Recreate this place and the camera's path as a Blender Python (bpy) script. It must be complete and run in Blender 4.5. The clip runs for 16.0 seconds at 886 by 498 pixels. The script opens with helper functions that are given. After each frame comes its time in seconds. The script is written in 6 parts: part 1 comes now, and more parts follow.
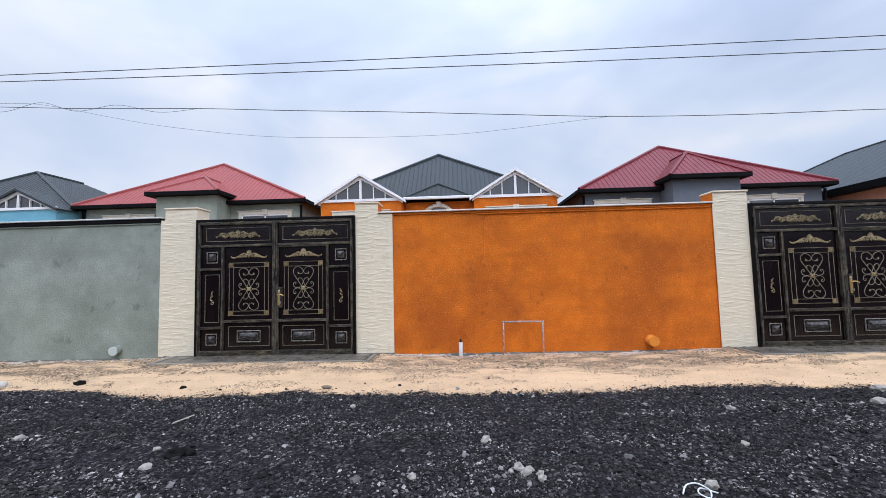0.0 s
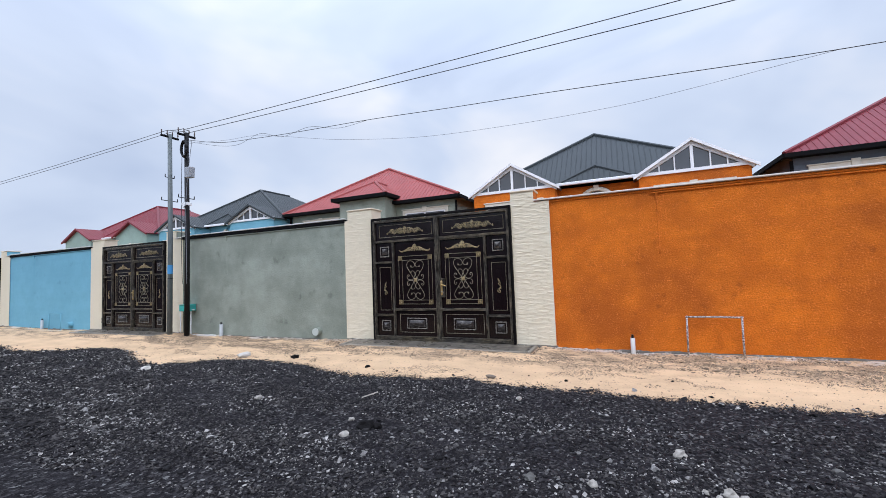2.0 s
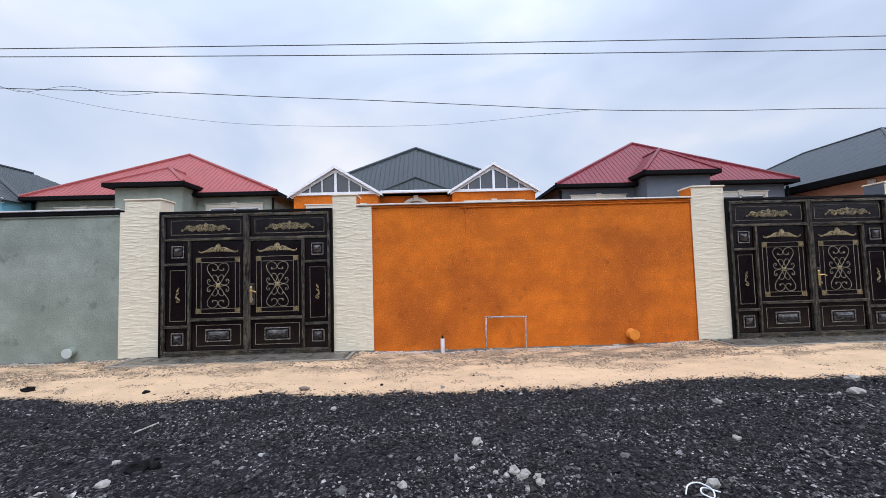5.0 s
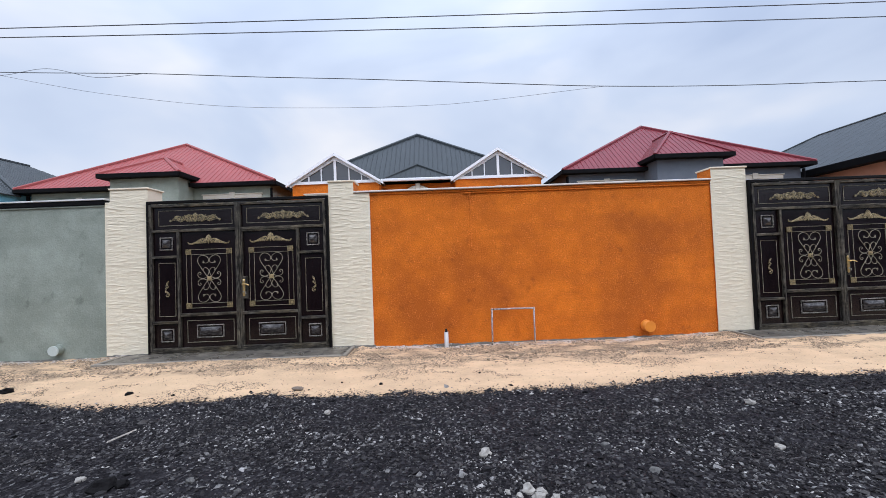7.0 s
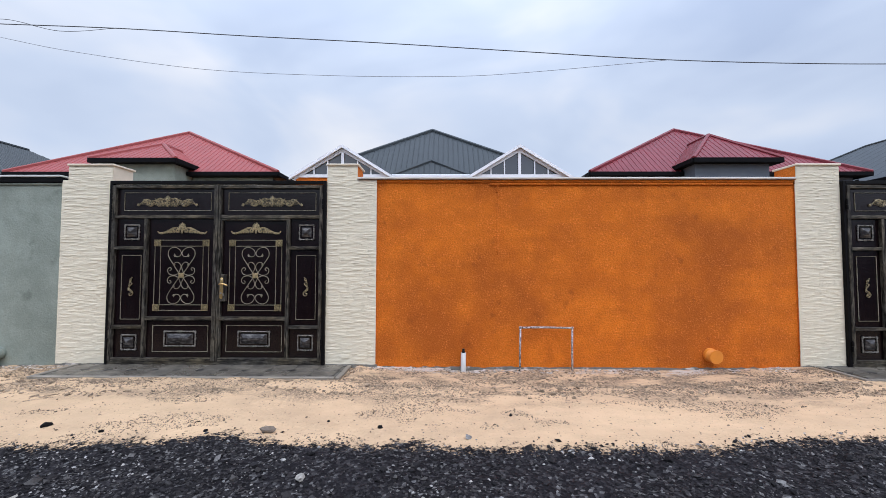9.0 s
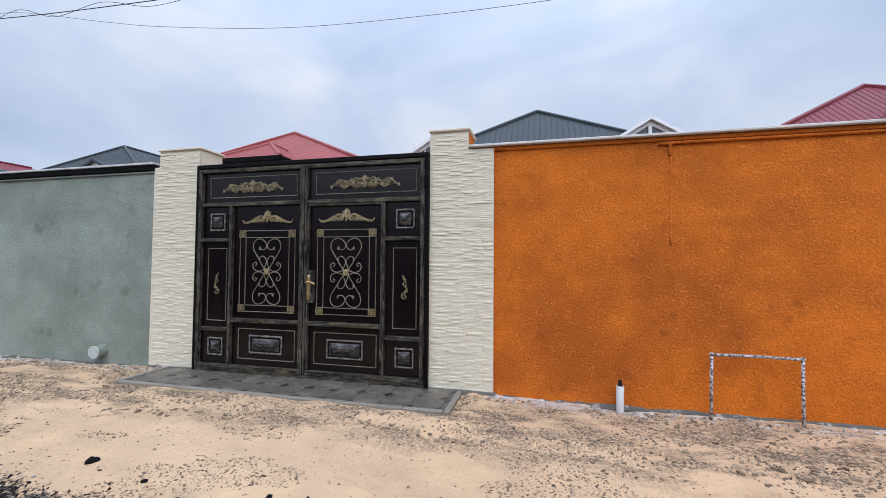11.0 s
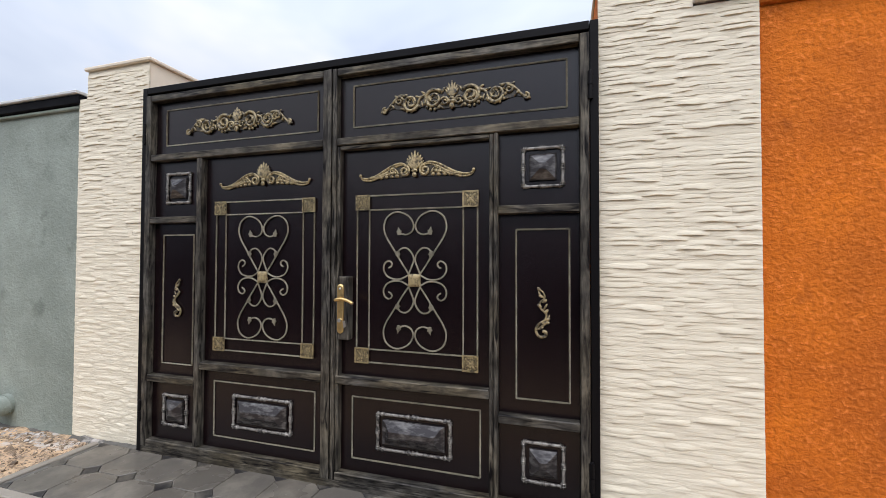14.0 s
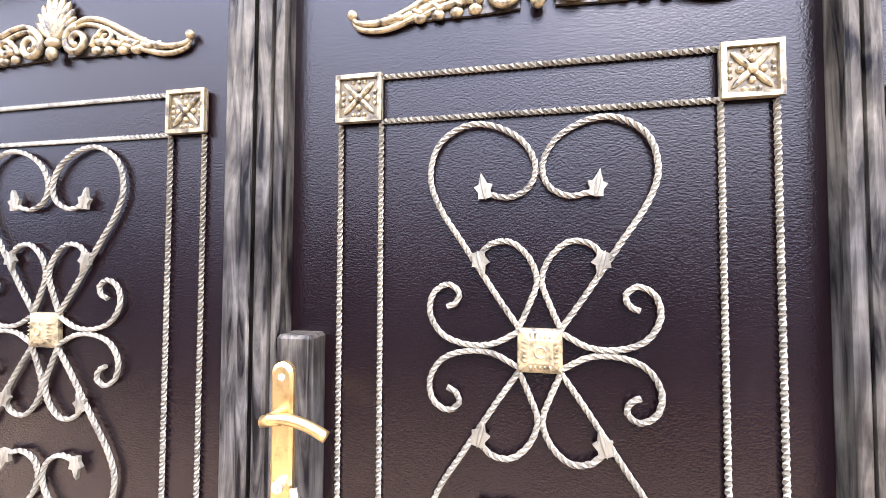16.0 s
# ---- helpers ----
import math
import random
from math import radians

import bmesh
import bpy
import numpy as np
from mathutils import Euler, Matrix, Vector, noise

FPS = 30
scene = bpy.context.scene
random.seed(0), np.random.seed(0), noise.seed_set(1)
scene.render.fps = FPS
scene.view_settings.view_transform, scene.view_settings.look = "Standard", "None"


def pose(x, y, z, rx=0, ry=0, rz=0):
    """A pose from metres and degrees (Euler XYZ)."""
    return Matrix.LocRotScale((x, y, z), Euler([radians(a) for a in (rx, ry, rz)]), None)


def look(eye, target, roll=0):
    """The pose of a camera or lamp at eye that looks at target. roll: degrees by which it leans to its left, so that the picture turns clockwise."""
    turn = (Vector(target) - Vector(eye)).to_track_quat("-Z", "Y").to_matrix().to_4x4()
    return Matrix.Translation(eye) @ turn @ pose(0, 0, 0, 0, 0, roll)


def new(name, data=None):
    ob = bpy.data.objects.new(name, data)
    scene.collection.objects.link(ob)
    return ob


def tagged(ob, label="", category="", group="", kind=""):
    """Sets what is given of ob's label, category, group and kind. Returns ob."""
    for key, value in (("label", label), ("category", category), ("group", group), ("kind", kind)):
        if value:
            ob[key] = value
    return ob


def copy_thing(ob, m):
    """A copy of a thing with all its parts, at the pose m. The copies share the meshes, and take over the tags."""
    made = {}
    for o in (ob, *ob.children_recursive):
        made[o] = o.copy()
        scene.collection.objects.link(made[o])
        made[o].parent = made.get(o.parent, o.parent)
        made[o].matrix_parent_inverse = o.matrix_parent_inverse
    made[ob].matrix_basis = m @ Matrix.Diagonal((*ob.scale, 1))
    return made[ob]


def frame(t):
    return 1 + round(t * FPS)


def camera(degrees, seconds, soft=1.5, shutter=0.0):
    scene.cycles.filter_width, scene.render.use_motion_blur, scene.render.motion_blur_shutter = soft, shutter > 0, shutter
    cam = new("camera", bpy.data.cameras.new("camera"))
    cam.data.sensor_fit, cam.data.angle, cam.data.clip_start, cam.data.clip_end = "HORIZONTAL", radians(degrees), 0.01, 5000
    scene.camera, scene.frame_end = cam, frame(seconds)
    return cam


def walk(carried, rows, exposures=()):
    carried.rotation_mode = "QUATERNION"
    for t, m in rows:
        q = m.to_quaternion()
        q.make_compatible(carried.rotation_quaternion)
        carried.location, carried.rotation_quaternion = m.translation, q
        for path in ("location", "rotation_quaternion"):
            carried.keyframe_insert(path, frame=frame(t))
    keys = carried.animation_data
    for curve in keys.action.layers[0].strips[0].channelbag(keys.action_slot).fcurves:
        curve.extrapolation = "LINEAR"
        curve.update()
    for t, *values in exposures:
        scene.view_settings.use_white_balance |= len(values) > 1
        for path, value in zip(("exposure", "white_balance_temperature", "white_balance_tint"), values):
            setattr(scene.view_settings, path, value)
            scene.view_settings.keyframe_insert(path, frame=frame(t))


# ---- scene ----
cam = camera(95.2, 16.0, soft=0.6)
EXPOSURES = [(0.0, 0.44, 6650, 15), (8.0, 0.42, 6650, 15), (10.5, 0.30, 6500, 14), (13.0, 0.36, 6650, 15), (13.5, 0.44, 6850, 16), (14.0, 0.58, 7100, 16), (14.5, 0.86, 7900, 18), (15.0, 1.40, 6900, 36), (15.5, 2.5, 6500, 30), (16.0, 2.85, 6500, 26)]
PATH = [
    (0, (0.246, -0.01, 1.445), (0.164, 1.984, 1.582), -1.4),
    (0.5, (0.15, 0.062, 1.432), (-0.058, 2.046, 1.576), -1.5),
    (1, (0.081, 0.114, 1.418), (-0.32, 2.068, 1.558), -1.9),
    (1.5, (0.089, 0.121, 1.423), (-0.527, 2.02, 1.553), -2.1),
    (2, (0.11, 0.126, 1.43), (-0.689, 1.956, 1.547), -2.2),
    (2.5, (0.101, 0.14, 1.425), (-0.796, 1.924, 1.535), -2.3),
    (3, (0.09, 0.146, 1.422), (-0.804, 1.932, 1.528), -2.4),
    (3.5, (0.094, 0.151, 1.429), (-0.638, 2.009, 1.535), -2.3),
    (4, (0.106, 0.154, 1.422), (-0.309, 2.107, 1.535), -1.9),
    (4.5, (0.118, 0.153, 1.435), (0.032, 2.148, 1.547), -1.7),
    (4.7, (0.114, 0.163, 1.439), (0.15, 2.16, 1.552), -1.4),
    (6.8, (0.136, 0.521, 1.453), (0.183, 2.52, 1.512), -2.2),
    (7, (0.142, 0.601, 1.445), (0.164, 2.6, 1.505), -2.2),
    (7.5, (0.193, 0.881, 1.466), (0.204, 2.879, 1.539), -1.7),
    (8, (0.169, 1.163, 1.468), (0.198, 3.162, 1.545), -0.9),
    (8.2, (0.14, 1.298, 1.464), (0.177, 3.296, 1.545), -0.5),
    (10.3, (-0.331, 2.681, 1.429), (-0.613, 4.659, 1.507), 0.7),
    (10.5, (-0.381, 2.832, 1.432), (-0.722, 4.802, 1.493), 0.6),
    (11, (-0.522, 3.207, 1.418), (-0.989, 5.15, 1.489), 0.4),
    (11.5, (-0.809, 3.527, 1.414), (-1.372, 5.445, 1.474), -0.1),
    (12, (-1.025, 3.827, 1.409), (-1.642, 5.728, 1.479), -0.4),
    (12.5, (-1.2, 4.23, 1.421), (-1.84, 6.122, 1.511), -0.3),
    (13, (-1.43, 4.565, 1.396), (-2.07, 6.457, 1.493), -0.0),
    (13.5, (-1.649, 4.885, 1.422), (-2.262, 6.787, 1.498), 0.1),
    (14, (-1.872, 5.288, 1.435), (-2.442, 7.205, 1.478), 0.2),
    (14.5, (-2.118, 5.668, 1.415), (-2.662, 7.594, 1.428), 0.15),
    (15, (-2.327, 6.025, 1.409), (-2.830, 7.961, 1.419), 0.1),
    (15.5, (-2.513, 6.405, 1.457), (-2.951, 8.357, 1.466), -0.1),
    (16, (-2.722, 6.746, 1.453), (-3.087, 8.711, 1.521), 0.2),
]
walk(cam, [(t, look(eye, target, roll)) for t, eye, target, roll in PATH], EXPOSURES)

# ---- light ----
SUN_AT = Vector((0.30, -0.72, 0.95)).normalized()
world = bpy.data.worlds.new("world")
scene.world = world
world.use_nodes = True
nt = world.node_tree
nt.nodes.clear()


def wnode(kind, **values):
    n = nt.nodes.new(kind)
    for k, v in values.items():
        n.inputs[k].default_value = v
    return n


sky = nt.nodes.new("ShaderNodeTexSky")
sky.sky_type = "NISHITA"
sky.sun_disc = False
sky.sun_elevation = math.asin(SUN_AT.z)
sky.sun_rotation = math.atan2(SUN_AT.x, SUN_AT.y)
sky.air_density, sky.dust_density = 1.0, 2.0
coord = nt.nodes.new("ShaderNodeTexCoord")
stretch = wnode("ShaderNodeMapping")
stretch.inputs["Scale"].default_value = (1.0, 1.0, 2.2)
stretch.inputs["Rotation"].default_value = (0.0, radians(22), radians(15))
cloud = wnode("ShaderNodeTexNoise", Scale=1.9, Detail=4.0, Roughness=0.48, Distortion=0.35)
ramp = nt.nodes.new("ShaderNodeValToRGB")
ramp.color_ramp.elements[0].position, ramp.color_ramp.elements[0].color = 0.30, (0.45, 0.57, 0.77, 1)
ramp.color_ramp.elements[1].position, ramp.color_ramp.elements[1].color = 0.74, (0.88, 0.935, 0.99, 1)
mid = ramp.color_ramp.elements.new(0.50)
mid.color = (0.595, 0.72, 0.90, 1)
# an overcast sky is brighter towards the zenith and round the veiled sun
sep = nt.nodes.new("ShaderNodeSeparateXYZ")
lift = nt.nodes.new("ShaderNodeMapRange")
lift.interpolation_type = "SMOOTHSTEP"
lift.inputs["From Min"].default_value, lift.inputs["From Max"].default_value = 0.25, 1.0
lift.inputs["To Min"].default_value, lift.inputs["To Max"].default_value = 0.80, 1.55
mul = nt.nodes.new("ShaderNodeVectorMath")
mul.operation = "SCALE"
bg_cloud = wnode("ShaderNodeBackground", Strength=1.0)
bg_sky = wnode("ShaderNodeBackground", Strength=0.07)
mixw = wnode("ShaderNodeMixShader", Fac=0.88)
outw = nt.nodes.new("ShaderNodeOutputWorld")
nt.links.new(coord.outputs["Generated"], stretch.inputs["Vector"])
nt.links.new(stretch.outputs["Vector"], cloud.inputs["Vector"])
nt.links.new(cloud.outputs["Fac"], ramp.inputs["Fac"])
nt.links.new(coord.outputs["Generated"], sep.inputs[0])
nt.links.new(sep.outputs["Z"], lift.inputs["Value"])
nt.links.new(ramp.outputs["Color"], mul.inputs[0])
nt.links.new(lift.outputs["Result"], mul.inputs["Scale"])
toward = nt.nodes.new("ShaderNodeVectorMath")
toward.operation = "DOT_PRODUCT"
toward.inputs[1].default_value = SUN_AT
veil = nt.nodes.new("ShaderNodeMapRange")
veil.interpolation_type = "SMOOTHSTEP"
veil.inputs["From Min"].default_value, veil.inputs["From Max"].default_value = 0.25, 1.0
veil.inputs["To Min"].default_value, veil.inputs["To Max"].default_value = 1.0, 2.15
glow = nt.nodes.new("ShaderNodeVectorMath")
glow.operation = "SCALE"
nt.links.new(coord.outputs["Generated"], toward.inputs[0])
nt.links.new(toward.outputs["Value"], veil.inputs["Value"])
nt.links.new(mul.outputs[0], glow.inputs[0])
nt.links.new(veil.outputs["Result"], glow.inputs["Scale"])
nt.links.new(glow.outputs[0], bg_cloud.inputs["Color"])
nt.links.new(sky.outputs["Color"], bg_sky.inputs["Color"])
nt.links.new(bg_sky.outputs[0], mixw.inputs[1])
nt.links.new(bg_cloud.outputs[0], mixw.inputs[2])
nt.links.new(mixw.outputs[0], outw.inputs[0])

sun = new("sun", bpy.data.lights.new("sun", "SUN"))
sun.data.energy, sun.data.angle, sun.data.color = 0.5, radians(25), (1.0, 0.96, 0.9)
sun.matrix_world = look(SUN_AT * 60, (0, 0, 0))


# ---- materials ----
class Mat:
    """A node material in the making."""

    def __init__(self, name, rough=0.7, metal=0.0, spec=0.5):
        self.m = bpy.data.materials.new(name)
        self.m.use_nodes = True
        self.t = self.m.node_tree
        self.b = self.t.nodes["Principled BSDF"]
        self.b.inputs["Roughness"].default_value = rough
        self.b.inputs["Metallic"].default_value = metal
        self.b.inputs["Specular IOR Level"].default_value = spec
        self.tc = self.t.nodes.new("ShaderNodeTexCoord")
        self.geo = self.t.nodes.new("ShaderNodeNewGeometry")

    def link(self, a, b):
        self.t.links.new(a, b)

    def where(self, scale=(1, 1, 1), object_space=False, turn=(0, 0, 0)):
        mp = self.t.nodes.new("ShaderNodeMapping")
        mp.inputs["Scale"].default_value = scale
        mp.inputs["Rotation"].default_value = turn
        self.link(self.tc.outputs["Object"] if object_space else self.geo.outputs["Position"], mp.inputs["Vector"])
        return mp.outputs["Vector"]

    def noise(self, size, detail=4.0, rough=0.55, scale=(1, 1, 1), distort=0.0, object_space=False, turn=(0, 0, 0)):
        n = self.t.nodes.new("ShaderNodeTexNoise")
        n.inputs["Scale"].default_value = 1.0 / size
        n.inputs["Detail"].default_value = detail
        n.inputs["Roughness"].default_value = rough
        n.inputs["Distortion"].default_value = distort
        self.link(self.where(scale, object_space, turn), n.inputs["Vector"])
        return n.outputs["Fac"]

    def voronoi(self, size, feature="F1", out="Distance", scale=(1, 1, 1)):
        n = self.t.nodes.new("ShaderNodeTexVoronoi")
        n.feature = feature
        n.inputs["Scale"].default_value = 1.0 / size
        self.link(self.where(scale), n.inputs["Vector"])
        return n.outputs[out]

    def ramp(self, fac, *stops):
        r = self.t.nodes.new("ShaderNodeValToRGB")
        e = r.color_ramp.elements
        while len(e) < len(stops):
            e.new(0.5)
        for el, (p, c) in zip(e, stops):
            el.position = p
            el.color = (*c, 1) if isinstance(c, tuple) else (c, c, c, 1)
        self.link(fac, r.inputs["Fac"])
        return r.outputs["Color"]

    def mix(self, fac, a, b, blend="MIX"):
        n = self.t.nodes.new("ShaderNodeMix")
        n.data_type, n.blend_type = "RGBA", blend
        for sock, v in ((n.inputs[0], fac), (n.inputs[6], a), (n.inputs[7], b)):
            if isinstance(v, (int, float)):
                sock.default_value = v if sock is n.inputs[0] else (v, v, v, 1)
            elif isinstance(v, tuple):
                sock.default_value = (*v, 1)
            else:
                self.link(v, sock)
        return n.outputs[2]

    def math(self, op, a, b=0.0, clamp=False):
        n = self.t.nodes.new("ShaderNodeMath")
        n.operation, n.use_clamp = op, clamp
        for sock, v in ((n.inputs[0], a), (n.inputs[1], b)):
            if isinstance(v, (int, float)):
                sock.default_value = v
            else:
                self.link(v, sock)
        return n.outputs[0]

    def attribute(self, name):
        n = self.t.nodes.new("ShaderNodeAttribute")
        n.attribute_name = name
        return n.outputs["Fac"]

    def random(self, island=False):
        if island:
            return self.geo.outputs["Random Per Island"]
        return self.t.nodes.new("ShaderNodeObjectInfo").outputs["Random"]

    def color(self, c):
        if isinstance(c, tuple):
            self.b.inputs["Base Color"].default_value = (*c, 1)
        else:
            self.link(c, self.b.inputs["Base Color"])
        return self

    def rough(self, r):
        self.link(r, self.b.inputs["Roughness"])
        return self

    def bump(self, height, strength=0.4, depth=0.01, after=None):
        n = self.t.nodes.new("ShaderNodeBump")
        n.inputs["Strength"].default_value = strength
        n.inputs["Distance"].default_value = depth
        self.link(height, n.inputs["Height"])
        if after is not None:
            self.link(after, n.inputs["Normal"])
        self.link(n.outputs["Normal"], self.b.inputs["Normal"])
        return n.outputs["Normal"]


def shade(c, k):
    return tuple(min(1.0, v * k) for v in c)


def plaster(name, base, deep, stain, grain=0.028, relief=0.022, blotch=0.75, fleck_shading=0.5, light=None, bands=0.22):
    """Textured facade plaster: coat grain, cloudy blotches, level trowel bands and small dirty smudges."""
    m = Mat(name, 0.85, spec=0.25)
    worm = m.noise(grain, 3.0, 0.58, (1, 1, 1.05), 0.25)
    lumps = m.noise(grain * 7, 4.0, 0.65)
    cloudy = m.noise(0.45, 5.0, 0.65)
    wide = m.noise(1.5, 5.0, 0.6)
    spots = m.noise(0.26, 5.0, 0.62, (1.0, 1, 0.9))
    level = m.noise(0.42, 4.0, 0.6, (0.18, 1, 1.7))
    c = m.mix(m.ramp(cloudy, (0.38, 0.0), (0.64, 1.0)), base, deep)
    c = m.mix(m.math("MULTIPLY", m.ramp(level, (0.45, 0.0), (0.66, 1.0)), bands), c, stain)
    c = m.mix(m.math("MULTIPLY", m.ramp(wide, (0.44, 0.0), (0.62, 1.0)), 0.72 * blotch), c, stain)
    c = m.mix(m.math("MULTIPLY", m.ramp(spots, (0.60, 0.0), (0.70, 1.0)), m.math("MULTIPLY", m.ramp(wide, (0.40, 0.15), (0.58, 1.0)), 0.75 * blotch)), c, shade(stain, 0.72))
    # pore shading put into the colour along with the flecks: pits darker, grains paler
    c = m.mix(m.ramp(worm, (0.36, fleck_shading), (0.47, 0.0)), c, shade(deep, 0.62))
    c = m.mix(m.math("MULTIPLY", m.ramp(worm, (0.53, 0.0), (0.68, fleck_shading)), m.ramp(lumps, (0.40, 0.15), (0.58, 1.0))), c, light or shade(base, 1.22))
    m.color(c)
    fine = m.noise(0.005, 2.0)
    n = m.bump(m.math("ADD", worm, m.math("MULTIPLY", lumps, 0.5)), 0.85, relief)
    m.bump(fine, 0.2, 0.002, n)
    return m.m


ORANGE = plaster("orange_plaster", (0.71, 0.175, 0.012), (0.58, 0.136, 0.010), (0.33, 0.075, 0.009), 0.022, 0.016, 1.0, 0.46, (0.97, 0.290, 0.070))
GREYGREEN = plaster("grey_green_plaster", (0.302, 0.338, 0.290), (0.250, 0.280, 0.238), (0.165, 0.188, 0.158), 0.024, 0.008, 0.95, 0.2, None, 0.15)
BLUE = plaster("blue_plaster", (0.16, 0.40, 0.52), (0.145, 0.37, 0.48), (0.12, 0.31, 0.41), 0.03, 0.004, 0.5, 0.1)
PALEGREEN = plaster("pale_green_plaster", (0.27, 0.37, 0.33), (0.24, 0.33, 0.29), (0.21, 0.29, 0.26), 0.03, 0.004, 0.5, 0.1)
BLUEGREY = plaster("blue_grey_plaster", (0.135, 0.155, 0.185), (0.115, 0.135, 0.165), (0.10, 0.115, 0.14), 0.03, 0.004, 0.5, 0.1)
PEACH = plaster("peach_plaster", (0.58, 0.29, 0.20), (0.52, 0.26, 0.18), (0.46, 0.22, 0.15), 0.03, 0.004, 0.5, 0.1)


def painted(name, base, rough=0.6, spread=0.12, size=0.25, metal=0.0, grain=0.01, spec=0.5, relief=0.002):
    m = Mat(name, rough, metal, spec)
    big, small = m.noise(size, 4.0), m.noise(grain, 3.0)
    c = m.mix(m.ramp(big, (0.35, 0.0), (0.7, 1.0)), base, shade(base, 1 - spread))
    c = m.mix(m.math("MULTIPLY", m.ramp(small, (0.55, 0.0), (0.75, 1.0)), 0.35), c, shade(base, 1 - 2 * spread))
    m.color(c)
    m.rough(m.ramp(big, (0.3, rough * 0.85), (0.75, min(1.0, rough * 1.15))))
    m.bump(small, 0.25, relief)
    return m.m


def make_cladding():
    m = Mat("cream_cladding", 0.82, spec=0.3)
    r = m.random()
    c = m.ramp(r, (0.0, (0.68, 0.605, 0.465)), (0.5, (0.70, 0.625, 0.48)), (1.0, (0.72, 0.645, 0.50)))
    c = m.mix(m.ramp(m.noise(0.06, 4.0, 0.6, (1, 1, 2.5)), (0.5, 0.0), (0.8, 0.35)), c, (0.56, 0.50, 0.40))
    c = m.mix(m.ramp(m.noise(0.5, 3.0), (0.6, 0.0), (0.8, 0.3)), c, (0.62, 0.56, 0.46))
    m.color(c)
    ledge = m.ramp(m.noise(0.022, 3.0, 0.55, (0.22, 1, 2.6), 0.5), (0.46, 0.0), (0.54, 1.0))
    n = m.bump(m.math("ADD", m.noise(0.03, 4.0, 0.6, (0.5, 1, 2.4)), m.math("MULTIPLY", ledge, 0.35)), 0.4, 0.006)
    m.bump(m.noise(0.004, 2.0), 0.2, 0.002, n)
    return m.m


CLADDING = make_cladding()
CREAM = painted("cream_paint", (0.72, 0.62, 0.48), 0.7, 0.1)
COPING_W = painted("white_coping", (0.66, 0.62, 0.57), 0.6, 0.15)
COPING_G = painted("grey_coping", (0.60, 0.61, 0.59), 0.6, 0.2)
DARK_TRIM = painted("dark_trim", (0.007, 0.007, 0.008), 0.7, spec=0.05)


def make_mortar():
    """Grey mortar with spilt white lime."""
    m = Mat("grey_mortar", 0.9, spec=0.2)
    k = m.ramp(m.noise(0.25, 5.0, 0.65), (0.55, 0.0), (0.64, 1.0))
    c = m.mix(m.noise(0.03, 3.0), (0.085, 0.078, 0.068), (0.16, 0.15, 0.13))
    m.color(m.mix(k, c, (0.42, 0.38, 0.34)))
    m.bump(m.noise(0.02, 4.0), 0.6, 0.01)
    return m.m


MORTAR = make_mortar()
WHITE_PVC = painted("white_pvc", (0.72, 0.73, 0.74), 0.35, 0.08)
DUSTY_PVC = painted("dusty_pale_pvc", (0.52, 0.50, 0.48), 0.5, 0.12)
GREY_PVC = painted("grey_pvc", (0.42, 0.44, 0.45), 0.4, 0.1)
BLACK_RUBBER = painted("black_plastic", (0.009, 0.009, 0.010), 0.5, spec=0.25)
WHITE_FRAME = painted("white_frame", (0.74, 0.75, 0.78), 0.4, 0.06)
TRIM_STONE = painted("cream_window_trim", (0.62, 0.58, 0.50), 0.75, 0.12)
TEAL = painted("teal_paint", (0.04, 0.40, 0.36), 0.45, 0.15)
POLE_GREY = painted("grey_pole_paint", (0.12, 0.145, 0.15), 0.55, 0.3, 0.2)
POLE_BLACK = painted("black_pole_paint", (0.010, 0.010, 0.011), 0.55, 0.3, 0.2, spec=0.2)
BLUE_SIGN = painted("blue_sign_paint", (0.05, 0.30, 0.62), 0.5)
PORCELAIN = painted("insulator_ceramic", (0.09, 0.06, 0.05), 0.3)
CABLE = painted("cable_black", (0.03, 0.03, 0.034), 0.6)
CABLE_PALE = painted("cable_grey", (0.20, 0.21, 0.24), 0.6)
BOX_GREY = painted("meter_box_grey", (0.30, 0.32, 0.35), 0.5)


def make_roof(name, base, dust):
    m = Mat(name, 0.45, 0.0, 0.3)
    big, streak = m.noise(0.9, 3.0), m.noise(0.12, 4.0, 0.6, (3.0, 0.5, 0.5))
    c = m.mix(m.ramp(big, (0.35, 0.0), (0.7, 0.6)), base, shade(base, 0.8))
    m.color(m.mix(m.ramp(streak, (0.5, 0.0), (0.8, 0.35)), c, dust))
    m.rough(m.ramp(streak, (0.3, 0.36), (0.8, 0.55)))
    m.bump(m.noise(0.3, 2.0), 0.12, 0.01)
    return m.m


ROOF_RED = make_roof("red_metal_roof", (0.32, 0.062, 0.058), (0.35, 0.14, 0.13))
ROOF_WINE = make_roof("wine_red_metal_roof", (0.195, 0.024, 0.033), (0.20, 0.06, 0.065))
ROOF_DARK = make_roof("graphite_metal_roof", (0.032, 0.040, 0.044), (0.07, 0.078, 0.085))


def make_glass():
    m = Mat("dark_window_glass", 0.06, 0.0, 0.6)
    m.color(m.mix(m.noise(0.6, 2.0), (0.03, 0.034, 0.04), (0.055, 0.06, 0.07)))
    m.b.inputs["Coat Weight"].default_value = 0.3
    return m.m


GLASS = make_glass()


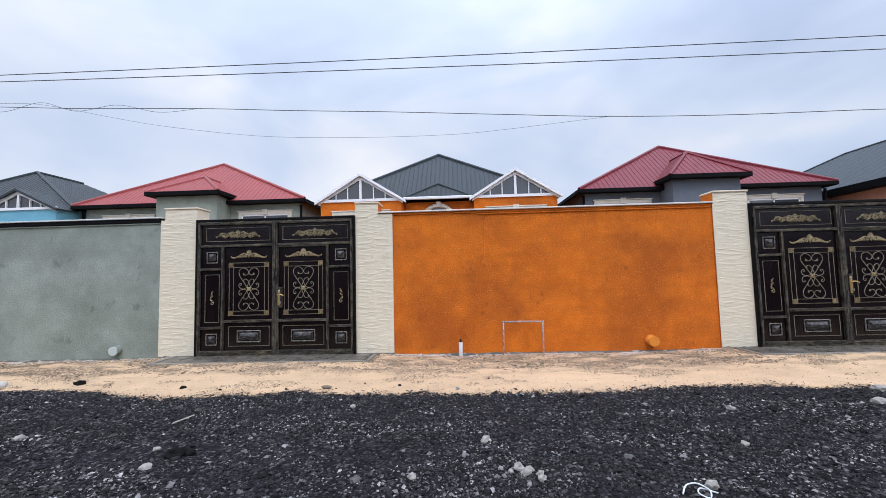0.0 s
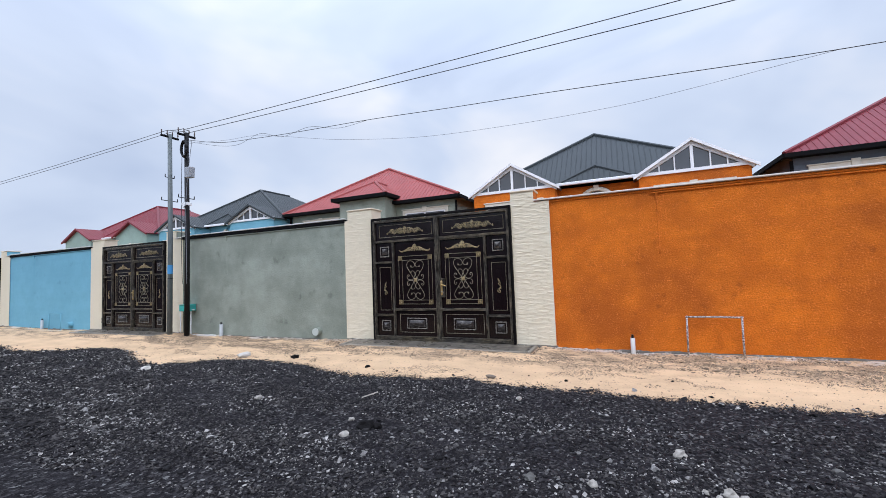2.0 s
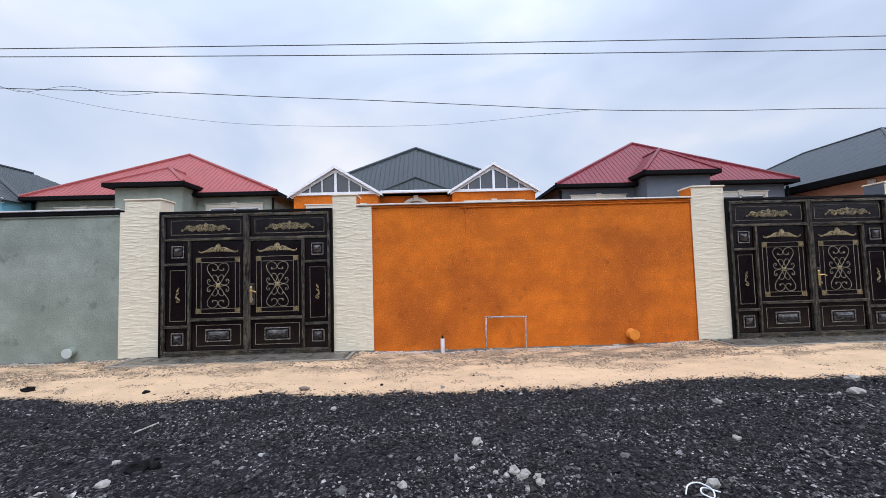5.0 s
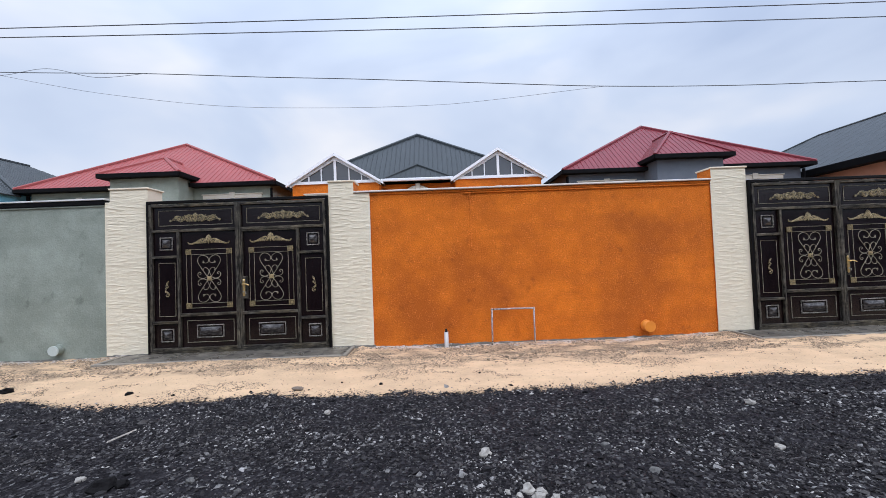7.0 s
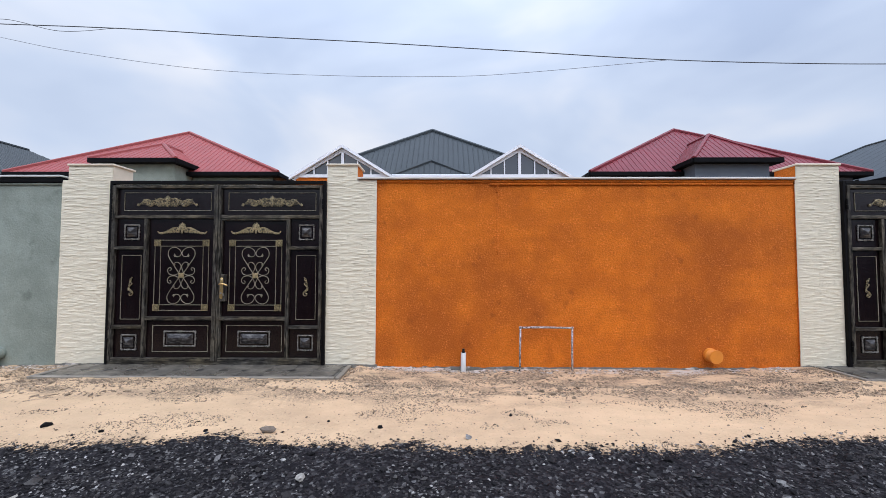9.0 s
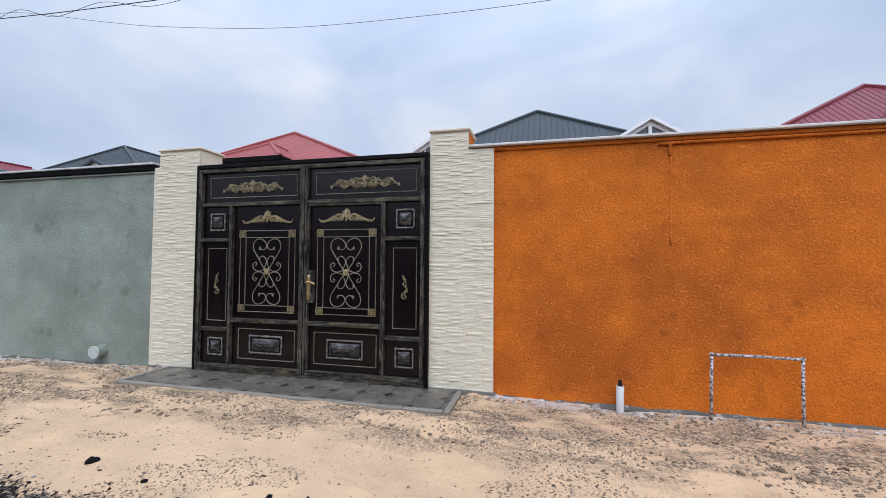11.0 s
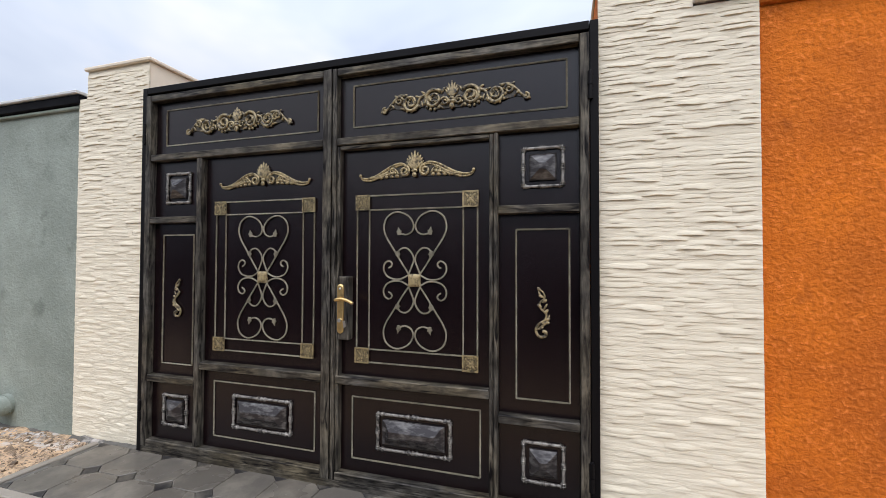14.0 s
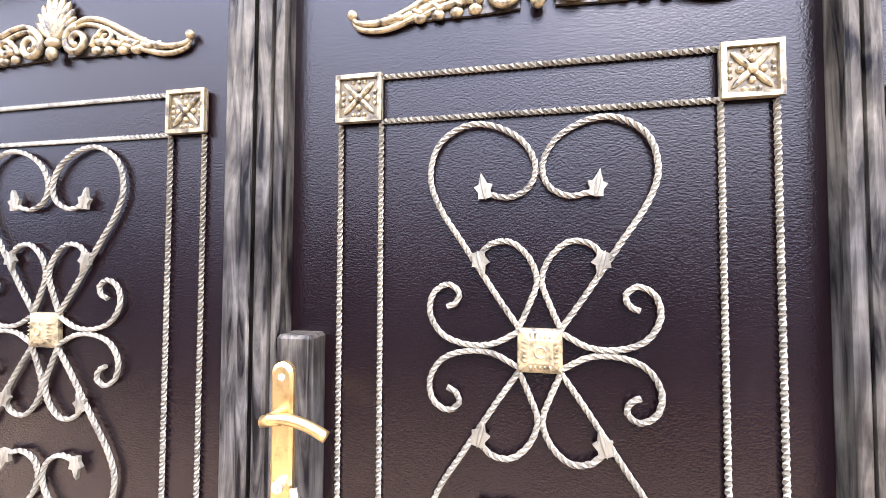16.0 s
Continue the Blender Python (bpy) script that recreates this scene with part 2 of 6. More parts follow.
def make_gate_sheet():
    """Black-brown enamelled sheet with an orange-peel hammered grain."""
    m = Mat("gate_sheet_enamel", 0.28, 0.0, 0.37)
    big = m.noise(0.5, 3.0, 0.5, (1, 1, 0.5))
    streak = m.noise(0.05, 4.0, 0.6, (2.4, 1, 0.25))
    c = m.mix(m.ramp(big, (0.3, 0.0), (0.75, 1.0)), (0.0046, 0.0017, 0.0021), (0.0076, 0.0033, 0.0040))
    c = m.mix(m.ramp(streak, (0.58, 0.0), (0.85, 0.25)), c, (0.026, 0.022, 0.022))
    m.color(c)
    m.rough(m.ramp(big, (0.3, 0.15), (0.7, 0.25)))
    n = m.bump(m.noise(0.006, 3.0, 0.6, (1, 1, 1.6)), 0.35, 0.0025)
    m.bump(m.noise(0.45, 2.0), 0.15, 0.012, n)
    return m.m


def make_brushed(name, along, dry, cover):
    """Black tube paint with dry-brushed patina along the bar."""
    m = Mat(name, 0.46, 0.25, 0.12)
    grain = {"x": (0.16, 1.3, 1.3), "z": (1.3, 1.3, 0.16)}[along]
    tilt = {"x": (0, radians(9), 0), "z": (0, radians(-9), 0)}[along]
    s = m.noise(0.030, 4.0, 0.6, grain, 1.1, turn=tilt)
    patch = m.noise(0.13, 4.0, 0.6)
    tint = m.noise(0.35, 2.0)
    k = m.math("MULTIPLY", m.ramp(s, (cover, 0.0), (cover + 0.3, 1.0)), m.ramp(patch, (0.34, 0.30), (0.64, 1.0)))
    lit = m.mix(m.ramp(tint, (0.35, 0.0), (0.65, 1.0)), dry, (0.150, 0.138, 0.118))
    m.color(m.mix(k, (0.0055, 0.0045, 0.0047), lit))
    m.bump(s, 0.25, 0.003)
    return m.m


SHEET = make_gate_sheet()
BRUSH_H = make_brushed("patina_tube_level", "x", (0.215, 0.178, 0.118), 0.34)
BRUSH_V = make_brushed("patina_tube_upright", "z", (0.205, 0.175, 0.128), 0.34)
JAMB = painted("gate_jamb_black", (0.005, 0.0042, 0.0045), 0.5, 0.3, spec=0.1)


def make_gilt(name, gold, dark, cover, metal=0.55, size=0.018):
    m = Mat(name, 0.34, metal, 0.5)
    k = m.ramp(m.noise(size, 4.0, 0.6), (cover - 0.10, 0.0), (cover + 0.10, 1.0))
    big = m.noise(0.25, 2.0)
    m.color(m.mix(k, dark, m.mix(m.ramp(big, (0.4, 0.0), (0.65, 1.0)), gold, shade(gold, 0.75))))
    m.bump(m.noise(0.004, 3.0), 0.3, 0.002)
    return m.m


GOLD = make_gilt("gilt_casting", (0.42, 0.325, 0.170), (0.045, 0.035, 0.022), 0.45, 0.3)
GOLD_DIM = make_gilt("aged_gilt_casting", (0.38, 0.295, 0.155), (0.022, 0.018, 0.014), 0.48, 0.2)
BAR = make_gilt("twisted_bar_gilt", (0.262, 0.236, 0.170), (0.115, 0.100, 0.072), 0.42, 0.25, 0.05)


def make_boss():
    """Pressed black metal with silver rubbed over the high parts."""
    m = Mat("silvered_boss", 0.27, 0.3, 0.35)
    k = m.ramp(m.noise(0.045, 3.0, 0.6, (0.6, 1, 1.6)), (0.46, 0.0), (0.75, 1.0))
    m.color(m.mix(k, (0.030, 0.026, 0.026), (0.16, 0.15, 0.14)))
    m.bump(m.noise(0.05, 2.0), 0.2, 0.006)
    return m.m


SILVERED = make_boss()
WEB = make_gilt("dark_gilt_backing", (0.11, 0.085, 0.05), (0.02, 0.016, 0.012), 0.52, 0.2, 0.012)
WEB_LIGHT = make_gilt("rubbed_gilt_plate", (0.17, 0.130, 0.065), (0.04, 0.031, 0.018), 0.42, 0.2, 0.014)
RODS = make_gilt("silvered_rods", (0.32, 0.295, 0.26), (0.03, 0.026, 0.025), 0.46, 0.3, 0.02)
BRASS = make_gilt("worn_brass", (0.80, 0.56, 0.24), (0.52, 0.33, 0.14), 0.38, 0.95, 0.03)
STEEL = make_gilt("bright_steel", (0.75, 0.74, 0.70), (0.45, 0.44, 0.42), 0.4, 0.95, 0.03)


def make_tile(name, base, wet):
    m = Mat(name, 0.5, 0.0, 0.5)
    r, big, fine = m.random(), m.noise(0.35, 4.0), m.noise(0.012, 4.0)
    c = m.mix(r, shade(base, 0.82), shade(base, 1.12))
    c = m.mix(m.ramp(big, (0.4, 0.0), (0.65, 0.6)), c, shade(base, 0.7))
    c = m.mix(m.ramp(fine, (0.6, 0.0), (0.75, 0.4)), c, shade(base, 1.6))
    dust = m.ramp(m.noise(0.22, 5.0, 0.65), (0.50, 0.0), (0.66, 0.5))
    c = m.mix(dust, c, (0.24, 0.21, 0.165))
    c = m.mix(m.ramp(m.noise(0.02, 3.0, 0.5), (0.74, 0.0), (0.77, 1.0)), c, (0.55, 0.52, 0.48))
    m.color(c)
    m.rough(m.ramp(big, (0.38, wet), (0.62, 0.62)))
    m.bump(fine, 0.15, 0.002)
    return m.m


TILE = make_tile("grey_paving_tile", (0.112, 0.098, 0.080), 0.22)
TILE_DARK = make_tile("dark_paving_insert", (0.022, 0.02, 0.02), 0.3)
KERB = make_tile("pale_concrete_edge", (0.26, 0.228, 0.186), 0.6)


def make_ground():
    """Dark slag gravel on the road side, trodden sand by the walls, blended by the mask 'gravel'."""
    m = Mat("road_gravel_and_sand", 0.92, spec=0.1)
    mask = m.attribute("gravel")
    edge = m.noise(0.10, 5.0, 0.7)
    speck = m.noise(0.025, 3.0, 0.7)
    k = m.math("ADD", mask, m.math("MULTIPLY", m.math("SUBTRACT", edge, 0.5), 1.1))
    k = m.math("ADD", k, m.math("MULTIPLY", m.math("SUBTRACT", speck, 0.5), 0.5))
    k = m.ramp(k, (0.44, 0.0), (0.56, 1.0))
    # slag
    cell = m.voronoi(0.022, out="Color")
    bw = m.t.nodes.new("ShaderNodeRGBToBW")
    m.link(cell, bw.inputs[0])
    g = m.ramp(bw.outputs[0], (0.0, (0.0055, 0.0048, 0.0056)), (0.52, (0.017, 0.0152, 0.017)), (0.78, (0.054, 0.050, 0.052)), (0.95, (0.20, 0.195, 0.19)))
    g = m.mix(m.ramp(m.noise(0.9, 3.0), (0.45, 0.0), (0.68, 0.55)), g, (0.022, 0.020, 0.0235))
    # sand
    s = m.mix(m.ramp(m.noise(0.5, 5.0, 0.6), (0.38, 0.0), (0.66, 1.0)), (0.645, 0.440, 0.272), (0.535, 0.368, 0.232))
    s = m.mix(m.ramp(m.noise(1.4, 3.0, 0.5, (0.6, 1.4, 1)), (0.45, 0.0), (0.72, 0.75)), s, (0.70, 0.485, 0.303))
    dirty = m.math("MULTIPLY", m.ramp(m.noise(0.33, 5.0, 0.65, (0.5, 1.3, 1)), (0.44, 0.0), (0.58, 1.0)), m.ramp(speck, (0.36, 0.0), (0.56, 1.0)))
    s = m.mix(m.math("MULTIPLY", dirty, m.attribute("dirt")), s, (0.13, 0.10, 0.075))
    s = m.mix(m.ramp(m.voronoi(0.04), (0.06, 0.5), (0.16, 0.0)), s, (0.22, 0.165, 0.115))
    powder = m.math("MULTIPLY", m.ramp(m.noise(0.42, 5.0, 0.65, (0.45, 1.2, 1)), (0.50, 0.0), (0.58, 1.0)), m.math("MULTIPLY", m.attribute("lime"), m.ramp(speck, (0.34, 0.35), (0.56, 1.0))))
    s = m.mix(m.ramp(powder, (0.22, 0.0), (0.55, 0.85)), s, (0.58, 0.515, 0.45))
    m.color(m.mix(k, s, g))
    rough_soil = m.math("MULTIPLY", m.math("MULTIPLY", m.noise(0.13, 6.0, 0.7), m.attribute("dirt")), 1.5)
    crumbly = m.math("MULTIPLY", m.noise(0.22, 7.0, 0.72), 2.2)
    h = m.math("ADD", m.math("ADD", m.math("ADD", m.noise(0.05, 5.0, 0.68), crumbly), rough_soil), m.math("MULTIPLY", m.math("MULTIPLY", m.voronoi(0.022), k), 1.6))
    m.bump(h, 0.8, 0.018)
    return m.m


GROUND = make_ground()


def make_stones(name, stops, rough=0.8, drifts=False):
    m = Mat(name, rough, spec=0.10)
    pick = m.random(True)
    if drifts:  # pale chips gather in drifts
        pick = m.math("MULTIPLY", pick, m.ramp(m.noise(0.55, 4.0, 0.6, (0.6, 1.3, 1)), (0.40, 0.74), (0.55, 1.0)))
    c = m.ramp(pick, *stops)
    m.color(m.mix(m.ramp(m.noise(0.012, 3.0), (0.4, 0.0), (0.75, 0.5)), c, (0.03, 0.03, 0.032)))
    m.bump(m.noise(0.006, 3.0), 0.4, 0.004)
    return m.m


SLAG = make_stones("slag_gravel", ((0.0, (0.006, 0.0054, 0.0062)), (0.46, (0.026, 0.0230, 0.0236)), (0.74, (0.086, 0.079, 0.076)), (0.90, (0.25, 0.240, 0.232)), (1.0, (0.52, 0.49, 0.46))), 0.85, True)
SLAG_LUMPS = make_stones("slag_lumps", ((0.0, (0.006, 0.0054, 0.0062)), (0.62, (0.022, 0.020, 0.0215)), (0.86, (0.062, 0.058, 0.058)), (0.96, (0.20, 0.19, 0.185)), (1.0, (0.42, 0.40, 0.39))), 0.65, True)
PEBBLE = make_stones("brown_pebbles", ((0.0, (0.075, 0.060, 0.048)), (0.25, (0.19, 0.142, 0.100)), (0.7, (0.34, 0.25, 0.172)), (1.0, (0.45, 0.34, 0.245))))
CLOD = make_stones("soil_clods", ((0.0, (0.16, 0.115, 0.08)), (0.5, (0.30, 0.215, 0.145)), (1.0, (0.48, 0.36, 0.25))))
LIME = make_stones("lime_crumbs", ((0.0, (0.34, 0.29, 0.24)), (1.0, (0.66, 0.60, 0.54))))
LIMESTONE = painted("pale_stone", (0.37, 0.345, 0.310), 0.9, 0.35, 0.03, spec=0.15, relief=0.008)
GREYROCK = painted("grey_rock", (0.13, 0.125, 0.118), 0.9, 0.35, 0.03, spec=0.15, relief=0.008)
BLACKROCK = painted("black_slag_lump", (0.010, 0.0092, 0.0095), 0.9, 0.3, 0.03, spec=0.08, relief=0.010)
BROWNCLOD = painted("brown_clod", (0.19, 0.145, 0.110), 0.9, 0.35, 0.03, relief=0.008)
WHITE_LUMP = painted("white_lime_lump", (0.52, 0.49, 0.45), 0.85, 0.2, 0.05, relief=0.006)
OLD_WOOD = painted("bleached_wood", (0.42, 0.38, 0.33), 0.8, 0.3, 0.06)


def make_chipped():
    """White paint flaking off rusty tube."""
    m = Mat("chipped_white_paint", 0.6)
    k = m.ramp(m.noise(0.022, 4.0, 0.7), (0.47, 0.0), (0.54, 1.0))
    m.color(m.mix(k, (0.07, 0.045, 0.035), (0.62, 0.59, 0.58)))
    m.bump(k, 0.4, 0.002)
    return m.m


CHIPPED = make_chipped()


# ---- mesh building ----
class Geo:
    def __init__(self):
        self.v, self.f = [], []

    def add(self, verts, faces):
        n = len(self.v)
        self.v += [tuple(p) for p in verts]
        self.f += [tuple(i + n for i in f) for f in faces]
        return self

    def box(self, x0, x1, y0, y1, z0, z1):
        vs = [(x, y, z) for x in (x0, x1) for y in (y0, y1) for z in (z0, z1)]
        return self.add(vs, [(0, 1, 3, 2), (4, 6, 7, 5), (0, 4, 5, 1), (2, 3, 7, 6), (0, 2, 6, 4), (1, 5, 7, 3)])

    def cbox(self, x0, x1, y0, y1, z0, z1, c=0.004):
        """A box with chamfered edges."""
        bm = bmesh.new()
        for x, sx in ((x0, 1), (x1, -1)):
            for y, sy in ((y0, 1), (y1, -1)):
                for z, sz in ((z0, 1), (z1, -1)):
                    bm.verts.new((x, y + sy * c, z + sz * c))
                    bm.verts.new((x + sx * c, y, z + sz * c))
                    bm.verts.new((x + sx * c, y + sy * c, z))
        bmesh.ops.convex_hull(bm, input=bm.verts)
        return self.take(bm)

    def take(self, bm):
        bm.verts.index_update()
        self.add([v.co for v in bm.verts], [[v.index for v in f.verts] for f in bm.faces])
        bm.free()
        return self

    def hull(self, points):
        bm = bmesh.new()
        for p in points:
            bm.verts.new(p)
        bmesh.ops.convex_hull(bm, input=bm.verts)
        return self.take(bm)

    def prism(self, outline, y0, y1):
        """An outline in x and z, pushed from y0 to y1; the outline runs anticlockwise seen from -y."""
        n = len(outline)
        self.add([(x, y0, z) for x, z in outline] + [(x, y1, z) for x, z in outline],
                 [tuple(range(n)), tuple(range(2 * n - 1, n - 1, -1))] + [(i, i + n, (i + 1) % n + n, (i + 1) % n) for i in range(n)])
        return self

    def tube(self, pts, r, n=8, twist=0.0, flat=1.0, caps=True):
        """A tube along points; r a number or one for each point; flat squeezes it along y."""
        pts = [Vector(p) for p in pts]
        rs = r if isinstance(r, (list, tuple)) else [r] * len(pts)
        verts, faces, run = [], [], 0.0
        side = None
        for i, p in enumerate(pts):
            ahead = (pts[min(i + 1, len(pts) - 1)] - pts[max(i - 1, 0)]).normalized()
            if i:
                run += (p - pts[i - 1]).length
            if side is None:
                side = ahead.orthogonal().normalized()
            side = (side - ahead * side.dot(ahead)).normalized()
            other = ahead.cross(side)
            for k in range(n):
                a = 2 * math.pi * k / n + twist * run
                d = (side * math.cos(a) + other * math.sin(a)) * rs[i]
                verts.append((p.x + d.x, p.y + d.y * flat, p.z + d.z))
        for i in range(len(pts) - 1):
            for k in range(n):
                a, b = i * n + k, i * n + (k + 1) % n
                faces.append((a, b, b + n, a + n))
        if caps:
            faces += [tuple(range(n - 1, -1, -1)), tuple(range((len(pts) - 1) * n, len(pts) * n))]
        return self.add(verts, faces)

    def ball(self, c, rx, ry, rz, n=10, m=6, turn=0.0):
        """An ellipsoid, turned about y."""
        verts, faces = [], []
        ct, st = math.cos(turn), math.sin(turn)
        for j in range(m + 1):
            t = math.pi * j / m
            for i in range(n):
                a = 2 * math.pi * i / n
                x, y, z = rx * math.sin(t) * math.cos(a), ry * math.sin(t) * math.sin(a), rz * math.cos(t)
                verts.append((c[0] + ct * x + st * z, c[1] + y, c[2] - st * x + ct * z))
        for j in range(m):
            for i in range(n):
                a, b = j * n + i, j * n + (i + 1) % n
                faces.append((a, a + n, b + n, b))
        return self.add(verts, faces)

    def mesh(self, name, material, smooth=False):
        me = bpy.data.meshes.new(name)
        me.from_pydata(self.v, [], self.f)
        me.validate()
        me.materials.append(material)
        if smooth:
            me.polygons.foreach_set("use_smooth", [True] * len(me.polygons))
        me.update()
        return me


def part(name, shape, material, parent, label="", at=(0, 0, 0), smooth=False, turn=(0, 0, 0), flip=False):
    """One mesh object under a thing or a part; shape is a Geo or a ready mesh."""
    me = shape.mesh(name, material, smooth) if isinstance(shape, Geo) else shape
    ob = new(name, me)
    ob.parent = parent
    ob.location = at
    ob.rotation_euler = [radians(a) for a in turn]
    if flip:
        ob.scale = (-1, 1, 1)
    if label:
        ob["label"] = label
    return ob


def thing(name, label, category, at=(0, 0, 0), group="", kind="", shape=None, material=None, smooth=False, turn=(0, 0, 0)):
    ob = new(name, shape.mesh(name, material, smooth) if isinstance(shape, Geo) else shape)
    ob.location = at
    ob.rotation_euler = [radians(a) for a in turn]
    return tagged(ob, label, category, group, kind)


def smooth_line(pts, per=8):
    """A Catmull-Rom line through points of two or three numbers."""
    p = [Vector(q) for q in pts]
    p = [p[0] * 2 - p[1]] + p + [p[-1] * 2 - p[-2]]
    out = []
    for i in range(1, len(p) - 2):
        for k in range(per):
            t = k / per
            out.append(0.5 * (2 * p[i] + (p[i + 1] - p[i - 1]) * t + (2 * p[i - 1] - 5 * p[i] + 4 * p[i + 1] - p[i + 2]) * t * t
                              + (3 * p[i] - p[i - 1] - 3 * p[i + 1] + p[i + 2]) * t ** 3))
    return out + [p[-2]]


def even(pts, step):
    """The same line with even steps."""
    out, left = [pts[0]], step
    for a, b in zip(pts, pts[1:]):
        d = (b - a).length
        while d >= left:
            a = a.lerp(b, left / d)
            out.append(a)
            d = (b - a).length
            left = step
        left -= d
    if (out[-1] - pts[-1]).length > step * 0.3:
        out.append(pts[-1])
    return out


def spiral(cx, cz, r0, r1, a0, a1, y=0.0, n=22):
    return [Vector((cx + (r0 + (r1 - r0) * k / n) * math.cos(radians(a0 + (a1 - a0) * k / n)), y,
                    cz + (r0 + (r1 - r0) * k / n) * math.sin(radians(a0 + (a1 - a0) * k / n)))) for k in range(n + 1)]


# ---- ground ----
GATE_X = [-34.9, -24.5, -14.70, -4.75, 5.47, 15.7]


def edge_y(x):
    """Where the gravel of the road ends and the sand begins."""
    y = 5.13 + 0.16 * noise.noise((x * 0.55, 3.1, 0)) + 0.12 * noise.noise((x * 1.7, 8.3, 0))
    y += 0.35 * math.exp(-((x + 5.6) / 1.0) ** 2) - 0.16 * math.exp(-((x + 3.2) / 0.7) ** 2)
    y -= 0.34 * math.exp(-((x + 7.8) / 0.9) ** 2) + 0.15 * math.exp(-((x - 1.4) / 0.6) ** 2)
    y += 0.38 * math.exp(-((x + 10.4) / 1.1) ** 2) + 0.22 * math.exp(-((x - 3.2) / 0.8) ** 2)
    y += 0.20 * math.exp(-((x + 4.5) / 0.5) ** 2) + 0.17 * math.exp(-((x + 1.9) / 0.36) ** 2) - 0.07 * math.exp(-((x + 2.75) / 0.35) ** 2)
    return y - 0.3 * math.exp(-((x + 12.8) / 1.0) ** 2)


def ground_z(x, y):
    near = max(0.0, 1 - max(0.0, abs(x) - 25) / 20)
    road = min(1.0, max(0.0, (5.3 - y) / 0.5))
    z = 0.030 * noise.noise((x * 0.5, y * 0.5, 0.4)) + 0.016 * noise.noise((x * 1.9, y * 1.9, 5.0)) + (0.012 * noise.noise((x * 5.5, y * 6, 9.0)) + 0.006 * noise.noise((x * 10, y * 11, 3.0))) * (1.0 if y < 5.2 else 1.25)
    z += road * (0.026 * noise.noise((x * 0.75, y * 2.6, 14.0)) + 0.020 * noise.noise((x * 2.2, y * 4.6, 17.0)) + 0.012 * noise.noise((x * 7, y * 9, 19.0)))
    rise = min(1.0, max(0.0, (y - 5.0) / 2.2))
    by_gate = max(math.exp(-((x - g - 1.5) / 2.9) ** 4) for g in GATE_X)
    z += rise * (0.018 + 0.062 * by_gate)
    z += 0.026 * by_gate * math.exp(-((y - 6.66) / 0.16) ** 2) * max(0.0, 0.6 + 1.4 * noise.noise((x * 1.6, y * 3, 21.0)))
    if y > 6.75 and any(g - 0.46 < x < g + 3.48 for g in GATE_X):
        z = min(z, 0.045)
    if y > 7.8:
        z *= 0.3
    return z * near


def graded(lo, hi, fine, step, far):
    """Even steps between lo and hi, growing ones out to far on both sides."""
    mid_part = list(np.arange(lo, hi, fine))
    up, s = [hi], step
    while up[-1] < far:
        up.append(up[-1] + s)
        s *= 1.35
    down, s = [lo], step
    while down[-1] > -far:
        down.append(down[-1] - s)
        s *= 1.35
    return down[:0:-1] + mid_part + up


def build_ground():
    xs, ys = graded(-13.0, 8.5, 0.055, 0.1, 2500), graded(2.0, 7.7, 0.05, 0.1, 2500)
    verts = [(x, y, ground_z(x, y)) for y in ys for x in xs]
    w = len(xs)
    faces = [(j * w + i, j * w + i + 1, (j + 1) * w + i + 1, (j + 1) * w + i) for j in range(len(ys) - 1) for i in range(w - 1)]
    me = bpy.data.meshes.new("ground")
    me.from_pydata(verts, [], faces)
    gravel, dirt, lime = [], [], []
    edges = [edge_y(x) for x in xs]
    for y in ys:
        for x, e in zip(xs, edges):
            gravel.append(min(1.0, max(0.0, 0.5 + (e - y) / 0.5)))
            lime.append(max(0.0, 1 - (7.46 - y) / 0.42) if y < 7.5 and not any(g - 0.5 < x < g + 3.45 for g in GATE_X) else 0.0)
            dirt.append(min(1.0, max(0.12, 0.10 + (y - 5.95) / 0.55)))
    for name, values in (("gravel", gravel), ("dirt", dirt), ("lime", lime)):
        me.attributes.new(name, "FLOAT", "POINT").data.foreach_set("value", values)
    me.polygons.foreach_set("use_smooth", [True] * len(me.polygons))
    me.materials.append(GROUND)
    thing("ground", "dark slag gravel road with a sandy verge along the walls", "ground", kind="structure", shape=me)


build_ground()
rng = np.random.default_rng(7)


